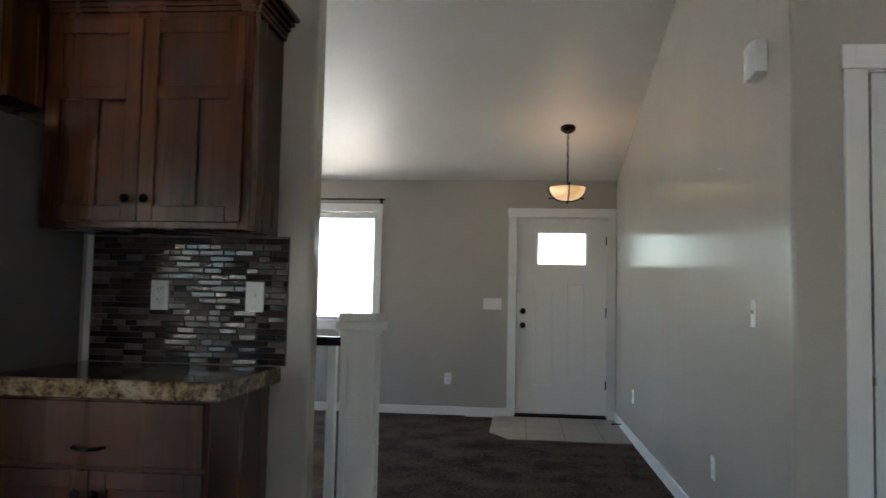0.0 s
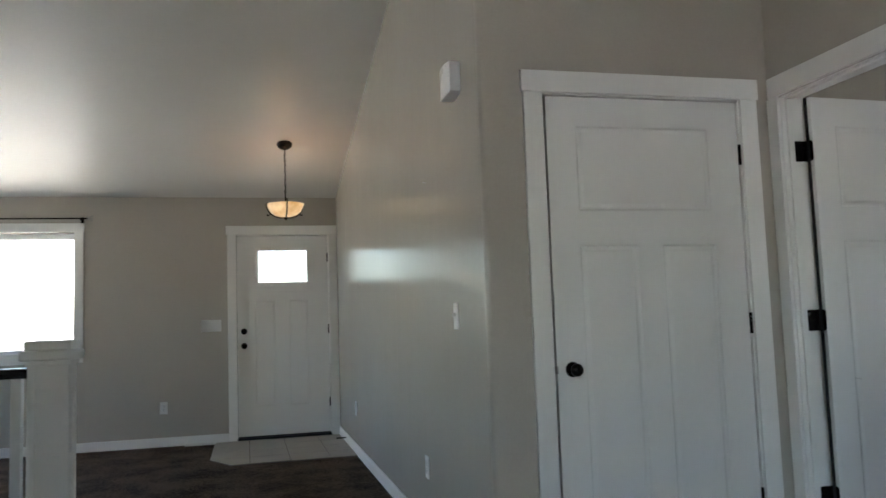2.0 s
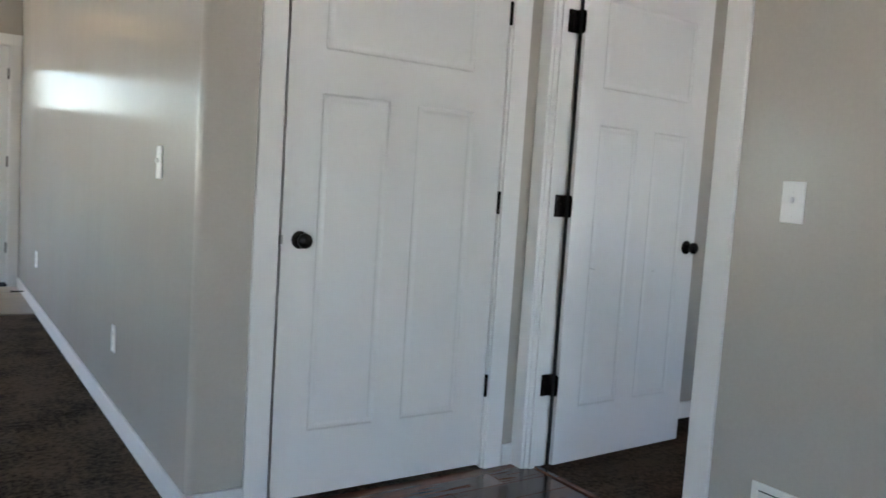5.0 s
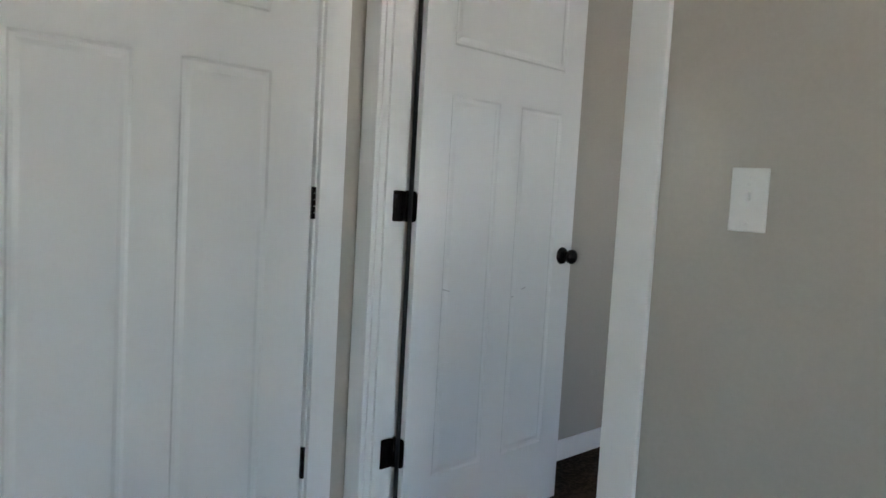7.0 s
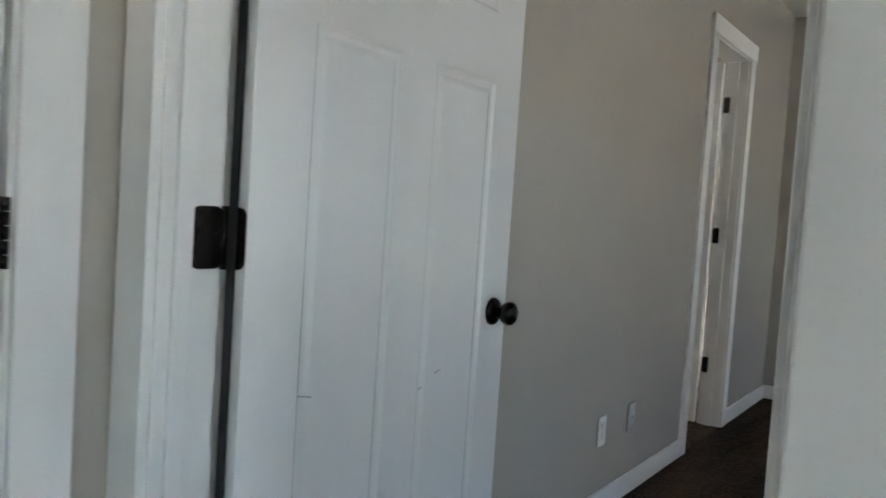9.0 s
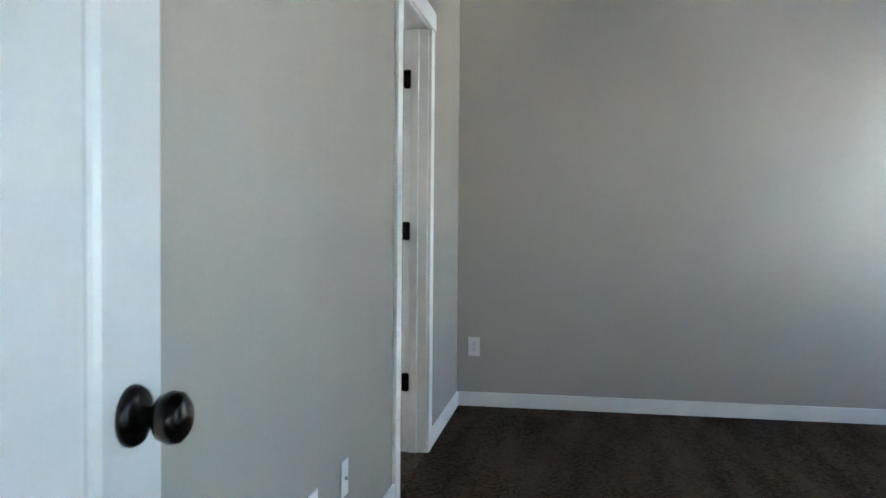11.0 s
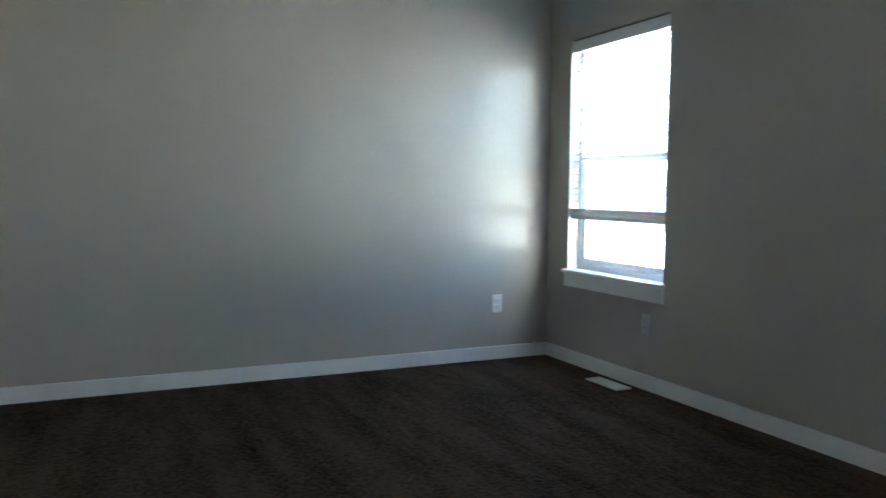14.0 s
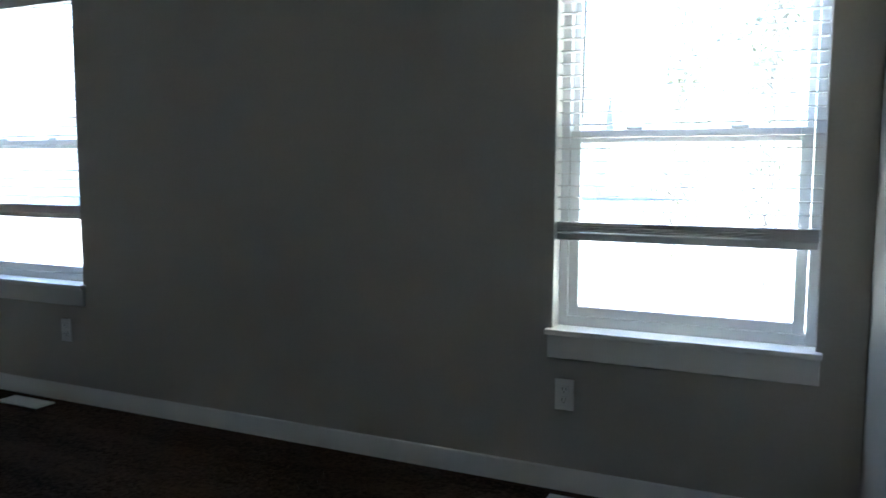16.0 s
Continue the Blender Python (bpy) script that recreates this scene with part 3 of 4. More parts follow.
for z in (0.344, 1.081, 1.812):
    part("hinge_leaf", rounded_plate(0.037, 0.09, 0.010, 0.0035, pose(6.297, BED_N + 0.1025, z, 0, 0, -90)), BRONZE, side_frame, "dark bronze hinge leaf")
d = thing("door_4", "white moulded door, swung open into the side room", "door", pose(6.297, BED_N + 0.128, 0.014, 0, 0, 90), kind="structure")
door_slab(d, 0.62, 2.030, 0.035, [(0.11, 0.51, 1.550, 1.905), (0.11, 0.51, 0.232, 1.404)])


# ---- windows and blinds ----
def bed_window(name, x0, x1, label):
    root = thing(name, label, "window", kind="structure")
    z0, z1, yb, yf = 0.605, 2.05, BED_S - 0.135, BED_S - 0.075
    fr = part("window_frame", boxes((x0, x0 + 0.035, yb, yf, z0, z1), (x1 - 0.035, x1, yb, yf, z0, z1), (x0 + 0.035, x1 - 0.035, yb, yf, z0, z0 + 0.035), (x0 + 0.035, x1 - 0.035, yb, yf, z1 - 0.035, z1), bevel=0.003), VINYL, root)
    mid = 1.30
    sash = part("lower_sash", boxes((x0 + 0.037, x0 + 0.075, yf - 0.030, yf - 0.004, z0 + 0.037, mid + 0.02), (x1 - 0.075, x1 - 0.037, yf - 0.030, yf - 0.004, z0 + 0.037, mid + 0.02),
        (x0 + 0.075, x1 - 0.075, yf - 0.030, yf - 0.004, z0 + 0.037, z0 + 0.072), (x0 + 0.075, x1 - 0.075, yf - 0.030, yf - 0.004, mid - 0.025, mid + 0.02), bevel=0.003), VINYL, root)
    part("pane", boxes((x0 + 0.075, x1 - 0.075, yf - 0.019, yf - 0.015, z0 + 0.072, mid - 0.025)), BED_GLASS, sash).visible_shadow = False
    up = part("upper_sash", boxes((x0 + 0.037, x0 + 0.062, yb + 0.004, yb + 0.027, mid - 0.02, z1 - 0.037), (x1 - 0.062, x1 - 0.037, yb + 0.004, yb + 0.027, mid - 0.02, z1 - 0.037),
        (x0 + 0.062, x1 - 0.062, yb + 0.004, yb + 0.027, mid - 0.02, mid + 0.022), (x0 + 0.062, x1 - 0.062, yb + 0.004, yb + 0.027, z1 - 0.065, z1 - 0.037), bevel=0.003), VINYL, root)
    part("pane", boxes((x0 + 0.062, x1 - 0.062, yb + 0.012, yb + 0.016, mid + 0.022, z1 - 0.065)), BED_GLASS, up).visible_shadow = False
    for fx in (0.3, 0.7):
        xc = x0 + fx * (x1 - x0)
        part("sash_lock", boxes((xc - 0.03, xc + 0.03, yf - 0.03, yf - 0.006, mid + 0.02, mid + 0.032), bevel=0.004), VINYL, root, "white sash lock")
    part("window_sill", boxes((x0 - 0.018, x1 + 0.018, BED_S - 0.001, BED_S + 0.036, 0.584, 0.605), (x0 + 0.001, x1 - 0.001, yf, BED_S - 0.001, 0.586, 0.605), bevel=0.004), TRIM, root, "white painted stool")
    part("apron", boxes((x0 - 0.012, x1 + 0.012, BED_S + 0.001, BED_S + 0.017, 0.497, 0.584), bevel=0.003), TRIM, root, "white painted apron")
    part("reveal", boxes((x0 - 0.0005, x0 + 0.004, yf, BED_S - 0.002, 0.605, z1), (x1 - 0.004, x1 + 0.0005, yf, BED_S - 0.002, 0.605, z1)), TRIM, root)


bed_window("window_1", W1[0], W1[1], "white vinyl single-hung window in the bedroom")
bed_window("window_2", W2[0], W2[1], "white vinyl single-hung window near the corner")


def slat_mesh(w):
    """A faux-wood slat, slightly crowned."""
    bm = bmesh.new()
    n = 6
    rows = []
    for k in range(n + 1):
        y = -0.024 + 0.048 * k / n
        z = 0.0016 * (1 - (y / 0.024) ** 2)
        rows.append([bm.verts.new((x, y, z + dz)) for x in (0, w) for dz in (0, 0.0026)])
    for a, b in zip(rows, rows[1:]):
        bm.faces.new((a[0], b[0], b[2], a[2])); bm.faces.new((a[1], a[3], b[3], b[1]))
        bm.faces.new((a[0], a[1], b[1], b[0])); bm.faces.new((a[2], b[2], b[3], a[3]))
    bm.faces.new((rows[0][0], rows[0][2], rows[0][3], rows[0][1])); bm.faces.new((rows[-1][0], rows[-1][1], rows[-1][3], rows[-1][2]))
    return bm


def blind(x0, x1, label, tilt):
    w = x1 - x0 - 0.016
    root = thing("window_blind", label, "blind", pose(x0 + 0.008, BED_S - 0.040, 0.0), "white window blinds")
    part("valance", boxes((0, w, 0.018, 0.030, 1.975, 2.044), bevel=0.003), SLAT, root, "white valance board")
    part("headrail", boxes((0.004, w - 0.004, -0.026, 0.018, 2.0, 2.046), bevel=0.002), SLAT, root)
    me = mesh_of("slat", slat_mesh(w), SLAT)
    z, k = 1.985, 0
    while z > 1.005:
        s = new("slat", me)
        s.parent = root
        s.matrix_basis = pose(0, 0, z, tilt + random.uniform(-1.5, 1.5), random.uniform(-0.12, 0.12), 0)
        z -= 0.0432
    for k in range(8):
        s = new("slat", me)
        s.parent = root
        s.matrix_basis = pose(0, random.uniform(-0.002, 0.002), 0.957 + 0.0047 * k, 0, random.uniform(-0.12, 0.12), 0)
    part("bottom_rail", boxes((0, w, -0.026, 0.026, 0.926, 0.9545), bevel=0.005), SLAT, root, "white bottom rail")
    for fx in (0.17, 0.5, 0.83):
        part("ladder_cord", boxes((w * fx, w * fx + 0.0015, 0.0255, 0.027, 0.955, 1.99), (w * fx, w * fx + 0.0015, -0.027, -0.0255, 0.955, 1.99)), SLAT, root)
    part("tilt_wand", tube([(w - 0.095, 0.036, 1.985), (w - 0.093, 0.038, 1.7), (w - 0.090, 0.038, 1.36)], 0.0042, 8), SLAT, root, "slim tilt wand")


blind(W1[0], W1[1], "white faux-wood blind half lowered, slats open", 0)
blind(W2[0], W2[1], "white faux-wood blind half lowered beside the corner, slats open", 0)

# living room window
x0, x1, z0, z1 = WIN_L
root = thing("window_3", "white vinyl living room window with painted casing", "window", kind="structure")
yb, yf = FRONT + 0.06, FRONT + 0.12
part("window_frame", boxes((x0, x0 + 0.05, yb, yf, z0, z1), (x1 - 0.012, x1, yb, yf, z0, z1), (x0 + 0.05, x1 - 0.012, yb, yf, z0, z0 + 0.03), (x0 + 0.05, x1 - 0.012, yb, yf, z1 - 0.06, z1), ((x0 + x1) / 2 - 0.03, (x0 + x1) / 2 + 0.03, yb, yf, z0 + 0.03, z1 - 0.06), bevel=0.003), VINYL, root)
for a, b in ((x0 + 0.05, (x0 + x1) / 2 - 0.03), ((x0 + x1) / 2 + 0.03, x1 - 0.012)):
    part("pane", boxes((a, b, yb + 0.028, yb + 0.032, z0 + 0.03, z1 - 0.06)), GLASS, root).visible_shadow = False
part("casing", boxes((x1, x1 + 0.085, FRONT - 0.016, FRONT, z0, z1 + 0.004), bevel=0.003), TRIM, root)
part("casing", boxes((x0 - 0.085, x0, FRONT - 0.016, FRONT, z0, z1 + 0.004), bevel=0.003), TRIM, root)
part("head_casing", boxes((x0 - 0.09, x1 + 0.09, FRONT - 0.018, FRONT, z1 + 0.004, z1 + 0.092), bevel=0.003), TRIM, root)
part("window_sill", boxes((x0 - 0.1, x1 + 0.1, FRONT - 0.04, FRONT + 0.06, z0 - 0.02, z0), bevel=0.004), TRIM, root)
part("apron", boxes((x0 - 0.085, x1 + 0.085, FRONT - 0.016, FRONT, z0 - 0.105, z0 - 0.02), bevel=0.003), TRIM, root)
rod = thing("curtain_rod", "thin dark metal curtain rod on a bracket", "curtain rod")
part("rod", tube([(-4.3, FRONT - 0.06, 2.218), (-1.315, FRONT - 0.06, 2.222)], 0.007, 10), BRONZE, rod)
part("bracket", boxes((-1.375, -1.360, FRONT - 0.075, FRONT, 2.205, 2.213), (-1.38, -1.355, FRONT - 0.006, FRONT, 2.17, 2.24), bevel=0.002), BRONZE, rod)
bm = bmesh.new()
for a in range(5):
    ang = a * 2 * math.pi / 5
    tube([(-1.315, FRONT - 0.06, 2.222), (-1.29, FRONT - 0.06 + 0.012 * math.cos(ang), 2.222 + 0.018 * math.sin(ang)), (-1.265, FRONT - 0.06 + 0.016 * math.cos(ang), 2.222 + 0.030 * math.sin(ang))], 0.004, 6, bm)
part("finial", bm, STEEL, rod, "open metal finial")

# behind the start of the walk: kitchen window, plus unseen windows added for light
root = thing("window_4", "white framed kitchen window", "window", kind="structure")
part("window_frame", boxes((PAT[0], PAT[0] + 0.06, BACK - 0.10, BACK - 0.04, PAT[2], PAT[3]), (PAT[1] - 0.06, PAT[1], BACK - 0.10, BACK - 0.04, PAT[2], PAT[3]), (-3.58, -3.52, BACK - 0.10, BACK - 0.04, PAT[2], PAT[3]),
    (PAT[0] + 0.06, PAT[1] - 0.06, BACK - 0.10, BACK - 0.04, PAT[3] - 0.06, PAT[3]), (PAT[0] + 0.06, PAT[1] - 0.06, BACK - 0.10, BACK - 0.04, PAT[2], PAT[2] + 0.06)), VINYL, root)
part("pane", boxes((PAT[0] + 0.06, PAT[1] - 0.06, BACK - 0.072, BACK - 0.068, PAT[2] + 0.06, PAT[3] - 0.06)), GLASS, root).visible_shadow = False
root = thing("fill_window_7", "unseen white framed window added to light the hall", "window", kind="structure")
x0, x1, z0, z1 = LITE
part("window_frame", boxes((x0, x0 + 0.05, BACK - 0.10, BACK - 0.04, z0, z1), (x1 - 0.05, x1, BACK - 0.10, BACK - 0.04, z0, z1), (x0 + 0.05, x1 - 0.05, BACK - 0.10, BACK - 0.04, z1 - 0.05, z1), (x0 + 0.05, x1 - 0.05, BACK - 0.10, BACK - 0.04, z0, z0 + 0.05), bevel=0.003), VINYL, root)
part("pane", boxes((x0 + 0.05, x1 - 0.05, BACK - 0.072, BACK - 0.068, z0 + 0.05, z1 - 0.05)), GLASS, root).visible_shadow = False
# added window, out of view, that lights the hall's east wall
root = thing("fill_window_5", "unseen white framed window added to light the hall wall", "window", kind="structure")
part("window_frame", boxes((WEST - 0.09, WEST - 0.03, WWY[0], WWY[0] + 0.06, WWY[2], WWY[3]), (WEST - 0.09, WEST - 0.03, WWY[1] - 0.06, WWY[1], WWY[2], WWY[3]), (WEST - 0.09, WEST - 0.03, WWY[0] + 0.06, WWY[1] - 0.06, WWY[3] - 0.06, WWY[3]), (WEST - 0.09, WEST - 0.03, WWY[0] + 0.06, WWY[1] - 0.06, WWY[2], WWY[2] + 0.06)), VINYL, root)
part("pane", boxes((WEST - 0.062, WEST - 0.058, WWY[0] + 0.06, WWY[1] - 0.06, WWY[2] + 0.06, WWY[3] - 0.06)), GLASS, root).visible_shadow = False
# added window, out of view, that brightens the living room's floor and walls
root = thing("fill_window_6", "unseen white framed window added to light the living room", "window", kind="structure")
part("window_frame", boxes((WEST - 0.09, WEST - 0.03, 6.8, 6.86, 0.6, 2.2), (WEST - 0.09, WEST - 0.03, 8.14, 8.2, 0.6, 2.2), (WEST - 0.09, WEST - 0.03, 6.86, 8.14, 2.14, 2.2), (WEST - 0.09, WEST - 0.03, 6.86, 8.14, 0.6, 0.66), (WEST - 0.09, WEST - 0.03, 7.47, 7.53, 0.66, 2.14)), VINYL, root)


# ---- kitchen ----
KY = HALL_N - 0.010
CX0, CX1 = -1.600, -0.850


def pull_knob(root, x, y, z):
    part("knob", lathe([(0.006, 0), (0.006, 0.012), (0.015, 0.017), (0.0165, 0.023), (0.012, 0.029), (0, 0.031)], 20, m=Matrix.Translation((x, y, z)) @ pose(0, 0, 0, 90)), BRONZE, root, "dark bronze knob")


def cabinet_door(root, x0, x1, z0, z1, y, split, knob_at):
    """Frame-and-panel door: the panel carries its stiles, rails and knob."""
    s = 0.055
    dr = part("cabinet_door", boxes((x0 + s - 0.005, x1 - s + 0.005, y - 0.008, y - 0.002, z0 + s - 0.005, z1 - s + 0.005)), CABINET, root)
    stiles = [(x0, x0 + s, z0, z1), (x1 - s, x1, z0, z1)]
    rails = [(x0 + s, x1 - s, z1 - s, z1), (x0 + s, x1 - s, z0, z0 + s)]
    if split:
        xm = (x0 + x1) / 2
        rails.append((x0 + s, x1 - s, split - 0.022, split + 0.022))
        stiles.append((xm - 0.024, xm + 0.024, z0 + s, split - 0.022))
    for name, pieces in (("stile", stiles), ("rail", rails)):
        for a, b, c, d in pieces:
            part(name, boxes((a, b, y - 0.02, y, c, d), bevel=0.002), CABINET, dr)
    pull_knob(dr, knob_at[0], y - 0.02, knob_at[1])


upper = thing("wall_cabinet", "dark cherry wall cabinet with two panelled doors", "cabinet")
UY = 2.905
bm = boxes((CX0, CX1 + 0.012, UY, KY, 1.410, 2.18))
part("body", bm, CABINET, upper)
part("face_frame", boxes((CX0, CX0 + 0.03, UY - 0.019, UY, 1.410, 2.18), (CX1 - 0.022, CX1 + 0.012, UY - 0.019, UY, 1.410, 2.18), (CX0 + 0.03, CX1 - 0.022, UY - 0.019, UY, 1.41, 1.435), (CX0 + 0.03, CX1 - 0.022, UY - 0.019, UY, 2.15, 2.18), bevel=0.002), CABINET, upper)
mid = (CX0 + CX1) / 2 - 0.008
cabinet_door(upper, CX0 + 0.012, mid - 0.002, 1.432, 2.155, UY - 0.020, 1.885, (mid - 0.035, 1.510))
cabinet_door(upper, mid + 0.002, CX1 - 0.012, 1.432, 2.155, UY - 0.020, 1.885, (mid + 0.035, 1.510))
bm = bmesh.new()
for k in range(5):
    o = 0.012 + 0.05 * (k / 4) ** 1.6
    box(bm, CX0, CX1 + 0.012 + o, UY - 0.019 - o, KY, 2.18 + 0.018 * k, 2.198 + 0.018 * k, 0.004)
part("crown", bm, CABINET, upper, "dark cherry crown moulding")

base = thing("base_cabinet", "dark cherry base cabinet with a drawer and doors", "cabinet")
part("body", boxes((CX0, CX1, 2.645, KY, 0.10, 0.854), (CX0, CX1, 2.72, KY, 0.0, 0.10)), CABINET, base)
dr = part("drawer_front", boxes((CX0 + 0.012, CX1 - 0.012, 2.624, 2.645, 0.645, 0.845), bevel=0.004), CABINET, base)
bm = bmesh.new()
xc = (CX0 + CX1) / 2
tube([(xc - 0.05, 2.624, 0.703), (xc - 0.045, 2.600, 0.703), (xc - 0.02, 2.592, 0.700), (xc + 0.02, 2.592, 0.700), (xc + 0.045, 2.600, 0.703), (xc + 0.05, 2.624, 0.703)], 0.0055, 8, bm)
part("pull", bm, BRONZE, dr, "dark bronze drawer pull")
cabinet_door(base, CX0 + 0.012, xc - 0.002, 0.115, 0.630, 2.645, None, (xc - 0.03, 0.560))
cabinet_door(base, xc + 0.002, CX1 - 0.012, 0.115, 0.630, 2.645, None, (xc + 0.03, 0.560))
solid("countertop", boxes((CX0, -0.805, 2.605, KY + 0.002, 0.854, 0.914), bevel=0.008), GRANITE, "speckled beige and black granite worktop", "countertop")

FX = CX0 - 0.010
fridge = thing("refrigerator", "dark grey refrigerator beside the worktop", "refrigerator")
part("body", boxes((-2.50, FX, 2.50, 3.20, 0.02, 1.775), bevel=0.008), FRIDGE, fridge)
part("door", boxes((-2.50, -2.06, 2.42, 2.495, 0.05, 1.77), bevel=0.012), FRIDGE, fridge)
part("door", boxes((-2.055, FX, 2.42, 2.495, 0.05, 1.77), bevel=0.012), FRIDGE, fridge)
part("foot", boxes((-2.4, -1.65, 2.6, 3.1, -0.005, 0.02)), SLOT, fridge)
over = thing("refrigerator_cabinet", "dark cherry cabinet above the refrigerator", "cabinet")
part("body", boxes((-2.50, CX0 - 0.003, 2.68, KY, 1.83, 2.28)), CABINET, over)
cabinet_door(over, -2.46, -2.03, 1.85, 2.26, 2.678, None, (-2.06, 1.88))
cabinet_door(over, -2.02, CX0 - 0.025, 1.85, 2.26, 2.678, None, (-1.99, 1.88))


# ---- switches, outlets, vents ----
def plate(name, label, category, m, w=0.072, h=0.117, kinds=("outlet",)):
    """Wall plate in local space: it faces -y, centred on the origin."""
    root = thing(name, label, category, m)
    part("plate", boxes((-w / 2, w / 2, -0.006, 0.0, -h / 2, h / 2), bevel=0.003), PLATE, root)
    n = len(kinds)
    for i, k in enumerate(kinds):
        x = (i - (n - 1) / 2) * 0.046
        if k == "outlet":
            for z in (0.020, -0.020):
                s = part("socket", boxes((x - 0.017, x + 0.017, -0.0085, -0.005, z - 0.014, z + 0.014), bevel=0.003), PLATE, root)
                part("slots", boxes((x - 0.008, x - 0.006, -0.0092, -0.0083, z - 0.002, z + 0.008), (x + 0.006, x + 0.008, -0.0092, -0.0083, z - 0.002, z + 0.008), (x - 0.002, x + 0.002, -0.0092, -0.0083, z - 0.011, z - 0.007)), SLOT, s, "dark socket slots")
        elif k == "toggle":
            part("toggle", boxes((x - 0.0045, x + 0.0045, -0.018, -0.005, -0.002, 0.014), bevel=0.002), PLATE, root)
            part("collar", boxes((x - 0.006, x + 0.006, -0.0072, -0.005, -0.013, 0.013)), PLATE, root)
        elif k == "coax":
            part("connector", lathe([(0.006, 0), (0.006, 0.004), (0.0045, 0.004), (0.0045, 0.012), (0, 0.012)], 12, m=Matrix.Translation((x, -0.006, 0)) @ pose(0, 0, 0, 90)), STEEL, root, "steel coax connector")
        for z in (0.042, -0.042) if k in ("toggle", "coax") else (0.0,):
            part("screw", lathe([(0.003, 0), (0.0028, 0.001), (0, 0.0012)], 10, m=Matrix.Translation((x, -0.006, z)) @ pose(0, 0, 0, 90)), PLATE, root)
    return root


plate("wall_outlet", "white duplex outlet low on the front wall", "outlet", pose(-0.629, FRONT, 0.37))
plate("light_switch", "white triple switch plate beside the front door", "light switch", pose(-0.178, FRONT, 1.15), 0.19, 0.117, ("toggle", "toggle", "toggle"))
plate("light_switch", "white switch plate on the living room wall", "light switch", pose(LIVE_E, 3.687, 1.152, 0, 0, -90), kinds=("toggle",))
plate("wall_outlet", "white duplex outlet on the living room wall", "outlet", pose(LIVE_E, 4.387, 0.367, 0, 0, -90))
plate("wall_outlet", "white duplex outlet near the front door", "outlet", pose(LIVE_E, 7.17, 0.39, 0, 0, -90))
plate("light_switch", "white single switch plate beside the bedroom doorway", "light switch", pose(HALL_E, 2.077, 1.153, 0, 0, -90), 0.072, 0.119, ("toggle",))
plate("wall_outlet", "white duplex outlet on the mosaic backsplash", "outlet", pose(-1.30, HALL_N - 0.012, 1.178), kinds=("outlet",))
plate("light_switch", "white switch plate on the mosaic backsplash", "light switch", pose(-0.918, HALL_N - 0.012, 1.178), kinds=("toggle",))
plate("wall_outlet", "white duplex outlet on the bedroom wall", "outlet", pose(BED_E, 3.282, 0.367, 0, 0, -90))
plate("wall_outlet", "white duplex outlet in the window's glow", "outlet", pose(BED_E, 0.214, 0.367, 0, 0, -90))
plate("wall_outlet", "white duplex outlet under the window", "outlet", pose(6.319, BED_S, 0.367, 0, 0, 180))
plate("wall_outlet", "white duplex outlet under the corner window", "outlet", pose(3.736, BED_S, 0.362, 0, 0, 180))
plate("wall_outlet", "white duplex outlet behind the open door", "outlet", pose(4.60, BED_N, 0.325, 0, 0, 0))
plate("cable_outlet", "white coax cable plate behind the open door", "outlet", pose(4.90, BED_N, 0.325, 0, 0, 0), kinds=("coax",))


def grille(name, label, m, w, h, n):
    """A louvred grille that faces local -y, its top left corner at the origin."""
    root = thing(name, label, "vent", m)
    part("frame", boxes((0, w, -0.008, 0, -0.022, 0), (0, w, -0.008, 0, -h, -h + 0.022), (0, 0.022, -0.008, 0, -h + 0.022, -0.022), (w - 0.022, w, -0.008, 0, -h + 0.022, -0.022), bevel=0.002), PLATE, root)
    part("backing", boxes((0.02, w - 0.02, -0.002, -0.0005, -h + 0.02, -0.02)), SLOT, root, "dark duct behind the louvres")
    me = mesh_of("louvre", boxes((0.022, w - 0.022, -0.0065, -0.0055, -0.0085, 0.0085)), PLATE)
    for k in range(n):
        s = new("louvre", me)
        s.parent = root
        s.matrix_basis = pose(0, 0.001, -0.03 - (h - 0.06) * k / (n - 1), 28)
    return root


grille("return_vent", "white louvred return-air grille low on the wall", pose(HALL_E, 2.115, 0.328, 0, 0, -90), 0.36, 0.21, 16)
grille("floor_vent", "white louvred floor register in the carpet", pose(6.62, -0.088, 0.006, -90, 0, 180), 0.29, 0.105, 9)
grille("floor_vent", "white louvred floor register under the corner window", pose(3.76, -0.088, 0.006, -90, 0, 180), 0.29, 0.105, 9)
grille("floor_vent", "white louvred floor register by the front wall", pose(-0.14, 8.30, 0.006, -90, 0, 180), 0.29, 0.105, 9)

# door chime, door stop, nail
chime = thing("door_chime", "white plastic door chime box with a bowed front", "door chime", pose(LIVE_E, 3.575, 2.13, 0, 0, -90))
bm = bmesh.new()
rows = []
for k in range(9):
    x = -0.085 + 0.17 * k / 8
    d = 0.046 + 0.012 * (1 - (x / 0.085) ** 2)
    drop = 0.016 * (1 - (x / 0.085) ** 2)
    rows.append([bm.verts.new(v) for v in ((x, 0, -drop), (x, -d, -drop), (x, -d, 0.132), (x, 0, 0.132))])
for a, b in zip(rows, rows[1:]):
    for k in range(4):
        bm.faces.new((a[k], a[(k + 1) % 4], b[(k + 1) % 4], b[k]))
bm.faces.new(rows[0]); bm.faces.new(rows[-1][::-1])
bmesh.ops.bevel(bm, geom=[e for e in bm.edges if len(e.link_faces) == 2 and e.calc_face_angle(0) > 0.8], offset=0.004, segments=2, affect="EDGES")
part("cover", bm, PLATE, chime)
stop = thing("door_stop", "dark spring door stop on the baseboard", "door stop")
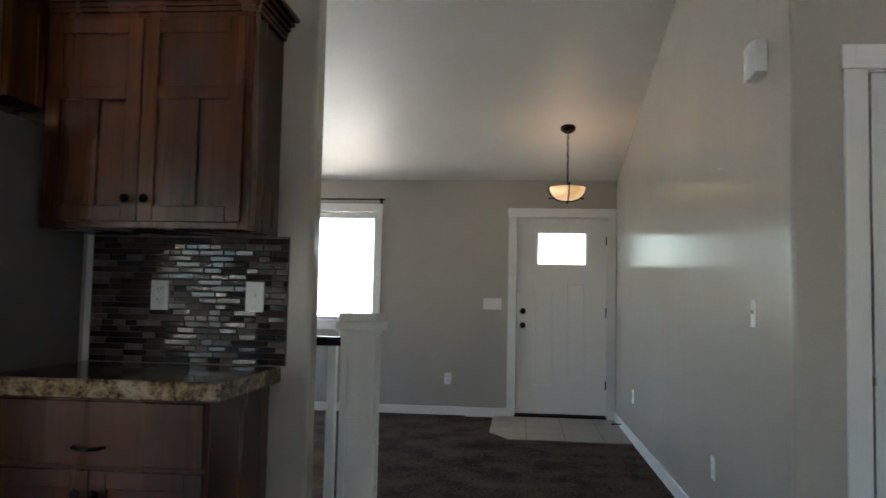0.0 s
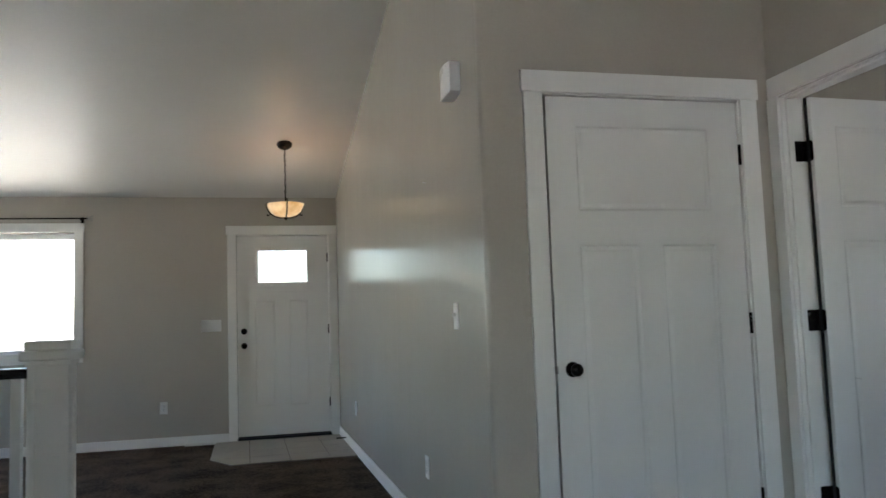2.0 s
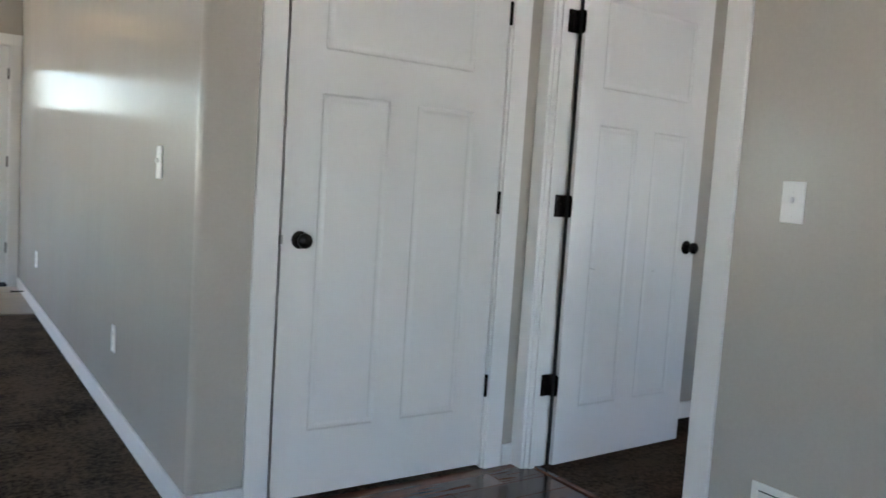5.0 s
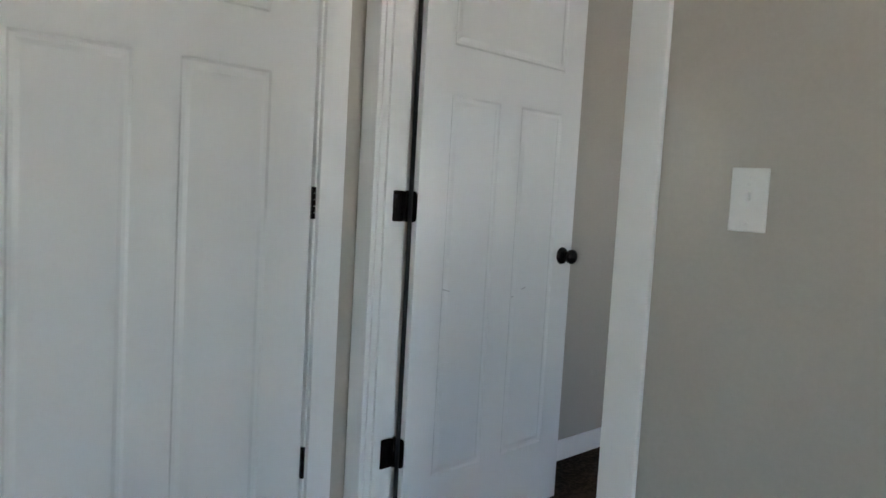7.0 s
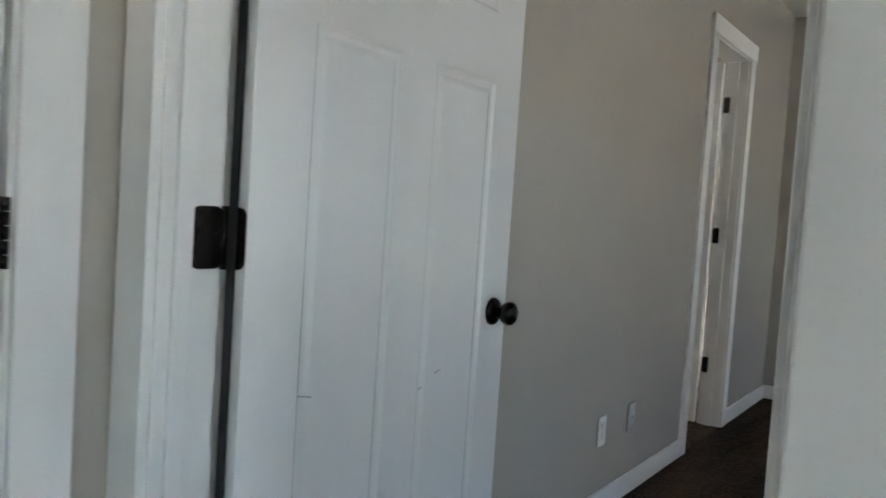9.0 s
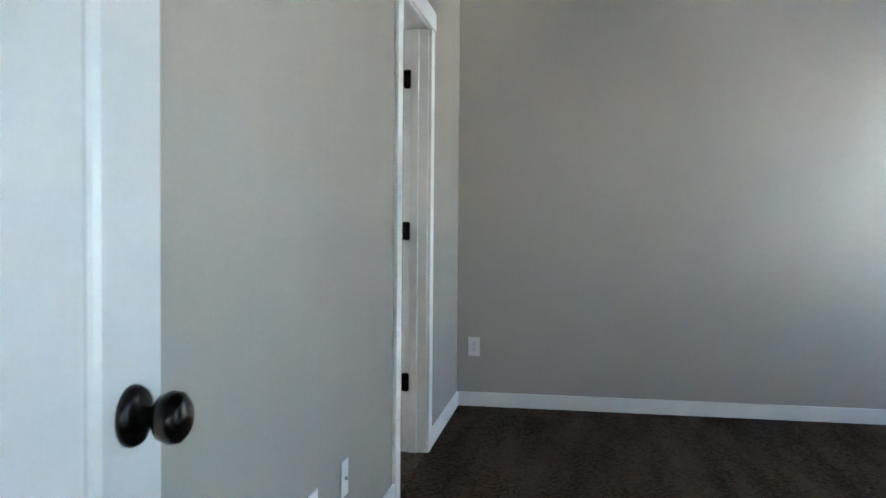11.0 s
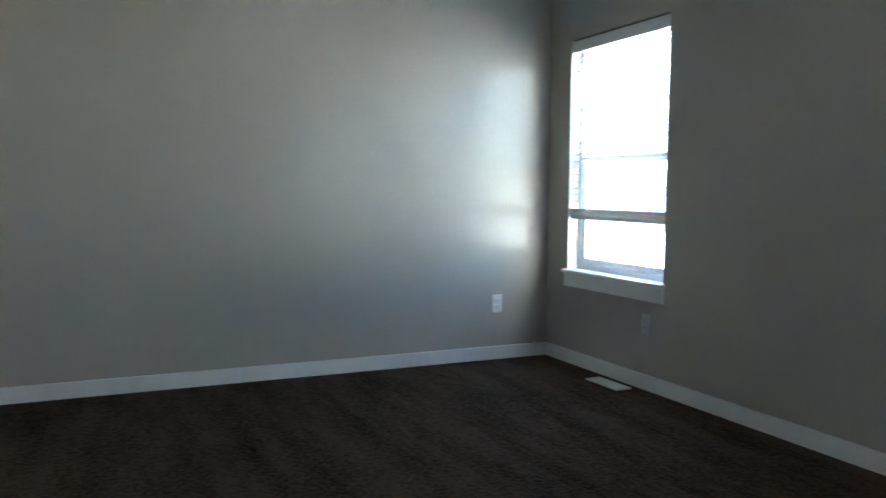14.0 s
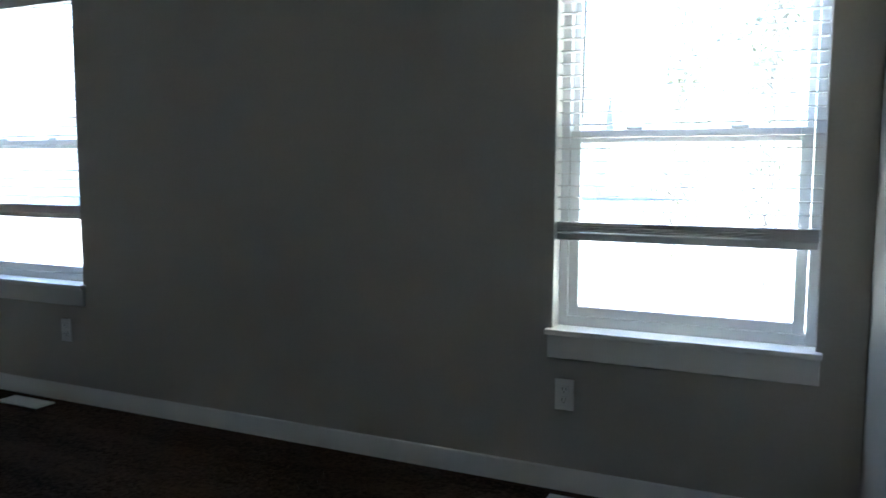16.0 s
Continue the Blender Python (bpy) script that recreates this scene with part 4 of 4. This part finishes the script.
part("spring", tube([(LIVE_E - BT, 7.85, 0.05), (LIVE_E - 0.09, 7.85, 0.05)], 0.006, 8), BRONZE, stop)
part("tip", tube([(LIVE_E - 0.09, 7.85, 0.05), (LIVE_E - 0.105, 7.85, 0.05)], 0.009, 8), SLOT, stop)
solid("wall_nail", tube([(LIVE_E + 0.002, 4.217, 1.852), (LIVE_E - 0.016, 4.217, 1.855)], 0.003, 6), STEEL, "small steel nail in the living room wall", "nail")

# ---- pendant lamp ----
PX, PY = 0.505, 7.20
zc = vault(PY)
lamp = thing("pendant_lamp", "bronze bowl pendant with lit alabaster glass, hung from the ceiling", "pendant lamp", pose(PX, PY, 0))
canopy = lathe([(0, 0.012), (0.068, 0.012), (0.068, -0.008), (0.060, -0.026), (0.036, -0.044), (0.010, -0.054), (0, -0.054)], 28, m=Matrix.Translation((0, 0, zc - 0.004)) @ pose(0, 0, 0, -13))
part("canopy", canopy, BRONZE, lamp)
bm = bmesh.new()
links = 14
for k in range(links):
    z = zc - 0.054 - (zc - 0.054 - 2.29) * (k + 0.5) / links
    ring = [(0.009 * math.cos(a) * (k % 2), 0.009 * math.cos(a) * (1 - k % 2), z + 0.019 * math.sin(a)) for a in (2 * math.pi * j / 10 for j in range(11))]
    tube(ring, 0.0022, 5, bm)
part("chain", bm, BRONZE, lamp)
part("stem", tube([(0, 0, 2.30), (0, 0, 2.07)], 0.006, 8), BRONZE, lamp)
part("cord", tube([(0.006 * math.sin(k * 1.9), 0.006 * math.cos(k * 1.9), zc - 0.05 - (zc - 2.34) * k / 12) for k in range(13)], 0.0035, 6), BRONZE, lamp, "dark cord woven through the chain")
part("bowl", lathe([(0.0, 2.074), (0.05, 2.078), (0.095, 2.093), (0.130, 2.120), (0.150, 2.157), (0.158, 2.189), (0.152, 2.189), (0.143, 2.158), (0.124, 2.125), (0.09, 2.100), (0.045, 2.084), (0.0, 2.081)], 36), BOWL, lamp, "warm lit alabaster glass bowl")
part("finial", lathe([(0, 2.043), (0.010, 2.049), (0.014, 2.057), (0.008, 2.065), (0.022, 2.071), (0.0, 2.074)], 16), BRONZE, lamp)
for k in range(3):
    a = 2 * math.pi * k / 3 + 0.55
    cs, sn = math.cos(a), math.sin(a)
    pts = [(r * cs, r * sn, z) for r, z in ((0.012, 2.067), (0.055, 2.070), (0.106, 2.086), (0.146, 2.112), (0.170, 2.146), (0.184, 2.177), (0.186, 2.196), (0.174, 2.209), (0.160, 2.204), (0.157, 2.191))]
    part("arm", tube(pts, 0.0065, 8), BRONZE, lamp)
    curl = [(r * cs, r * sn, z) for r, z in ((0.146, 2.112), (0.160, 2.100), (0.172, 2.097), (0.177, 2.104), (0.171, 2.111))]
    part("scroll", tube(curl, 0.005, 8), BRONZE, lamp)
bulb_data = bpy.data.lights.new("bulb", "POINT")
bulb_data.energy, bulb_data.color, bulb_data.shadow_soft_size = BULB_W, (1.0, 0.74, 0.46), 0.04
bulb = new("bulb", bulb_data)
bulb.parent = lamp
bulb.matrix_basis = pose(0.0, 0.03, 2.19)

# ---- stair newel and railing ----
NX, NY = -0.672, 4.085
newel = thing("newel_post", "white painted box newel post with inset panels", "newel post", pose(NX, NY, 0))
h = 0.083
part("shaft", boxes((-h + 0.012, h - 0.012, -h + 0.012, h - 0.012, 0, 1.0)), TRIM, newel)
for sx in (-1, 1):
    for sy in (-1, 1):
        part("corner_stile", boxes((min(sx * h, sx * (h - 0.032)), max(sx * h, sx * (h - 0.032)), min(sy * h, sy * (h - 0.032)), max(sy * h, sy * (h - 0.032)), 0, 1.0), bevel=0.002), TRIM, newel)
for z0, z1 in ((0, 0.16), (0.545, 0.61), (0.90, 1.0)):
    part("panel_rail", boxes((-h + 0.001, h - 0.001, -h + 0.001, h - 0.001, z0, z1), bevel=0.001), TRIM, newel)
part("neck", boxes((-0.092, 0.092, -0.092, 0.092, 1.0, 1.022), bevel=0.004), TRIM, newel)
part("cap", boxes((-0.112, 0.112, -0.112, 0.112, 1.022, 1.065), bevel=0.010), TRIM, newel)
part("cap_top", boxes((-0.096, 0.096, -0.096, 0.096, 1.065, 1.108), bevel=0.008), TRIM, newel)
rail = thing("stair_railing", "black wooden handrail on square white balusters", "railing")
part("handrail", boxes((-2.9, NX - h, NY - 0.032, NY + 0.032, 0.945, 0.99), bevel=0.010), RAILW, rail, "black varnished handrail")
for k in range(18):
    x = NX - h - 0.058 - 0.125 * k
    part("baluster", boxes((x - 0.022, x + 0.022, NY - 0.022, NY + 0.022, 0.0, 0.946), bevel=0.003), TRIM, rail)

# ---- outdoors ----
structure("ground", boxes((-400, 400, -400, 400, -0.6, -0.35)), GRASSM, "dry pale lawn")
structure("pavement", boxes((-5, 3.5, -8, BACK - 0.2, -0.35, -0.20)), CONCRETE, "pale concrete patio slab")
structure("pavement", boxes((-0.8, 1.9, FRONT + 0.18, FRONT + 3, -0.35, -0.06)), CONCRETE, "pale concrete porch slab")


def house(name, label, m, w, d, hh):
    root = thing(name, label, "house", m)
    part("wall", boxes((0, w, 0, d, -0.35, hh)), SHELL, root)
    bm = bmesh.new()
    a = [bm.verts.new(v) for v in ((-0.4, -0.4, hh), (-0.4, d + 0.4, hh), (-0.4, d / 2, hh + d * 0.28))]
    b = [bm.verts.new(v) for v in ((w + 0.4, -0.4, hh), (w + 0.4, d + 0.4, hh), (w + 0.4, d / 2, hh + d * 0.28))]
    bm.faces.new(a); bm.faces.new(b[::-1])
    for k in range(3):
        bm.faces.new((a[k], a[(k + 1) % 3], b[(k + 1) % 3], b[k]))
    part("roof", bm, ROOFM, root)
    for k in range(3):
        xw = w * (k + 0.7) / 3.4
        wd = part("window", boxes((xw - 0.6, xw + 0.6, d, d + 0.05, 0.9, 2.1)), VINYL, root)
        part("pane", boxes((xw - 0.53, xw + 0.53, d + 0.05, d + 0.06, 0.97, 2.03)), SCUFF, wd)


house("house", "grey neighbouring house with a shingle roof", pose(14.0, -44, 0, 0, 0, 10), 15, 9, 2.9)
house("house", "grey house across the lawn", pose(30.0, -27, 0, 0, 0, 35), 14, 9, 3.0)


def tree(x, y, height, spread, label):
    root = thing("tree", label, "tree", pose(x, y, -0.35))
    pts = [(0.06 * math.sin(k * 1.3), 0.05 * math.cos(k * 1.7), height * 0.92 * k / 8) for k in range(9)]
    bm = tube(pts, [0.022 * (1 - 0.085 * k) for k in range(9)], 8)
    tips = []
    for k in range(26):
        z = height * random.uniform(0.10, 0.92)
        a = random.uniform(0, 2 * math.pi)
        ln = spread * random.uniform(0.5, 1.0) * (1.15 - z / height)
        p0 = Vector((0, 0, z))
        p1 = p0 + Vector((math.cos(a) * ln * 0.5, math.sin(a) * ln * 0.5, ln * 0.55))
        p2 = p0 + Vector((math.cos(a) * ln * 0.8, math.sin(a) * ln * 0.8, ln * 1.3))
        tube([p0, p1, p2], [0.018, 0.010, 0.004], 5, bm)
        tips += [p0.lerp(p1, 0.7), p1, p1.lerp(p2, 0.5), p2]
    part("trunk", bm, BARK, root)
    verts, faces = [], []
    for p in tips:
        for k in range(10):
            c = p + Vector((random.gauss(0, 0.13), random.gauss(0, 0.13), random.gauss(0, 0.16)))
            m = Matrix.Translation(c) @ Euler([random.uniform(0, 6.28) for _ in range(3)]).to_matrix().to_4x4()
            s = random.uniform(0.6, 1.1)
            i = len(verts)
            verts += [tuple(m @ (Vector(q) * s)) for q in ((0, 0, 0), (0.035, 0.025, 0.008), (0.09, 0, -0.004), (0.035, -0.025, 0.008))]
            faces += [(i, i + 1, i + 2), (i, i + 2, i + 3)]
    me = bpy.data.meshes.new("crown")
    me.from_pydata(verts, [], faces)
    me.materials.append(LEAF)
    c = new("crown", me)
    c.parent = root


tree(4.5, -7.6, 4.6, 1.0, "young slender tree with sparse leaves on the lawn")
tree(3.4, -7.5, 4.2, 0.9, "young slender tree behind the corner window")

# ---- small pieces: entry tiles, wood planks, mosaic ----
bm = bmesh.new()
prof = [(-0.155, FRONT - 0.001), (-0.155, 7.40), (0.02, 7.06), (LIVE_E - BT - 0.001, 7.06), (LIVE_E - BT - 0.001, FRONT - 0.001)]
a = [bm.verts.new((x, y, 0.001)) for x, y in prof]
b = [bm.verts.new((x, y, 0.006)) for x, y in prof]
bm.faces.new(a); bm.faces.new(b)
for k in range(5):
    bm.faces.new((a[k], a[(k + 1) % 5], b[(k + 1) % 5], b[k]))
entry = structure("floor_entry", bm, GROUT, "beige ceramic tile pad at the front door")
T = 0.333
for i in range(-1, 3):
    for j in range(-1, 5):
        x0, x1 = max(0.175 + T * i + 0.003, -0.153), min(0.175 + T * (i + 1) - 0.003, LIVE_E - BT - 0.003)
        y0, y1 = max(7.062 + T * j + 0.003, 7.063), min(7.062 + T * (j + 1) - 0.003, FRONT - 0.022)
        if x1 - x0 < 0.02 or y1 - y0 < 0.02:
            continue
        cut = lambda x: 7.06 + max(0.0, (0.02 - x)) * (0.34 / 0.175)
        poly = [(x0, max(y0, cut(x0))), (x1, max(y0, cut(x1))), (x1, y1), (x0, y1)]
        if x0 < 0.02 < x1 and j == 0:
            poly = [(x0, max(y0, min(cut(x0), y1 - 0.001))), (0.02, y0), (x1, y0), (x1, y1), (x0, y1)]
        if poly[0][1] >= y1:
            continue
        bm = bmesh.new()
        lo_v = [bm.verts.new((x, y, 0.004)) for x, y in poly]
        hi_v = [bm.verts.new((x, y, 0.010)) for x, y in poly]
        bm.faces.new(hi_v)
        for k in range(len(poly)):
            bm.faces.new((lo_v[k], lo_v[(k + 1) % len(poly)], hi_v[(k + 1) % len(poly)], hi_v[k]))
        part("tile", bm, FTILE, entry)

rng = random.Random(4)
PW = 0.127
plank_meshes = {}
far = bmesh.new()
row = 0
y = HALL_N - 0.047
while y > BACK:
    x = 2.472 - rng.uniform(0, 0.9)
    edges = [2.472]
    while x > WEST:
        edges.append(x)
        x -= rng.choice((0.9, 1.2, 1.5))
    edges.append(WEST)
    for b, a in zip(edges, edges[1:]):
        if b - a < 0.05:
            continue
        if y > 0.8 and b > -1.6:
            key = round(b - a, 3)
            if key not in plank_meshes:
                bm = bmesh.new()
                box(bm, 0.0008, key - 0.0008, 0.0008, PW - 0.0008, -0.011, 0.0, 0.0015, 1, lambda c: c.z > -0.001)
                plank_meshes[key] = mesh_of("plank", bm, PLANK)
            o = new("plank", plank_meshes[key])
            o.parent = floor_wood
            o.location = (a, y - PW, rng.uniform(-0.0004, 0.0))
        else:
            box(far, a + 0.0008, b - 0.0008, max(y - PW, BACK) + 0.0008, y - 0.0008, -0.011, 0.0)
    y -= PW
far_ob = part("plank", far, PLANK, floor_wood)
far_ob["kind"] = "stuff"
structure("trim_edge", boxes((WEST, STUB_X, HALL_N - 0.047, HALL_N - 0.001, -0.012, -0.001), (STUB_X, 2.472, HALL_N - 0.047, HALL_N - 0.046, -0.012, -0.001), (LIVE_E, 2.472, HALL_N - 0.046, HALL_N - 0.001, -0.012, -0.001)), PLANK, "dark wooden edge plank")

backer = part("backsplash", boxes((CX0, -0.79, HALL_N - 0.007, HALL_N - 0.0005, 0.914, 1.412)), GROUT, wall_kitchen, "dark grout bed of the mosaic")
part("backsplash_edge", boxes((CX0 - 0.008, CX0 + 0.016, HALL_N - 0.013, HALL_N - 0.008, 0.915, 1.409)), TRIM, wall_kitchen, "pale metal edge trim")
mosaic = {}
z, r = 0.9165, 0
while z < 1.400:
    x = CX0 + 0.018 - (0.03 if r % 2 else 0)
    while x < -0.792:
        w = rng.choice((0.048, 0.072, 0.098))
        a, b = max(x, CX0 + 0.017), min(x + w, -0.792)
        if b - a > 0.012:
            i = rng.choices(range(4), (4, 3, 3, 3))[0]
            key = (round(b - a, 3), i)
            if key not in mosaic:
                bm = bmesh.new()
                box(bm, 0.0009, key[0] - 0.0009, -0.006, 0, 0.0009, 0.0221, 0.0035, 2, lambda c: c.y < -0.005)
                mosaic[key] = mesh_of("mosaic_tile", bm, GLASSTILE[i])
            o = new("mosaic_tile", mosaic[key])
            o.parent = wall_kitchen
            o.matrix_basis = pose(a, HALL_N - 0.0065 + rng.uniform(-0.0008, 0.0004), z, rng.uniform(-2.2, 2.2), 0, rng.uniform(-2.2, 2.2))
        x += w
    z += 0.0232
    r += 1
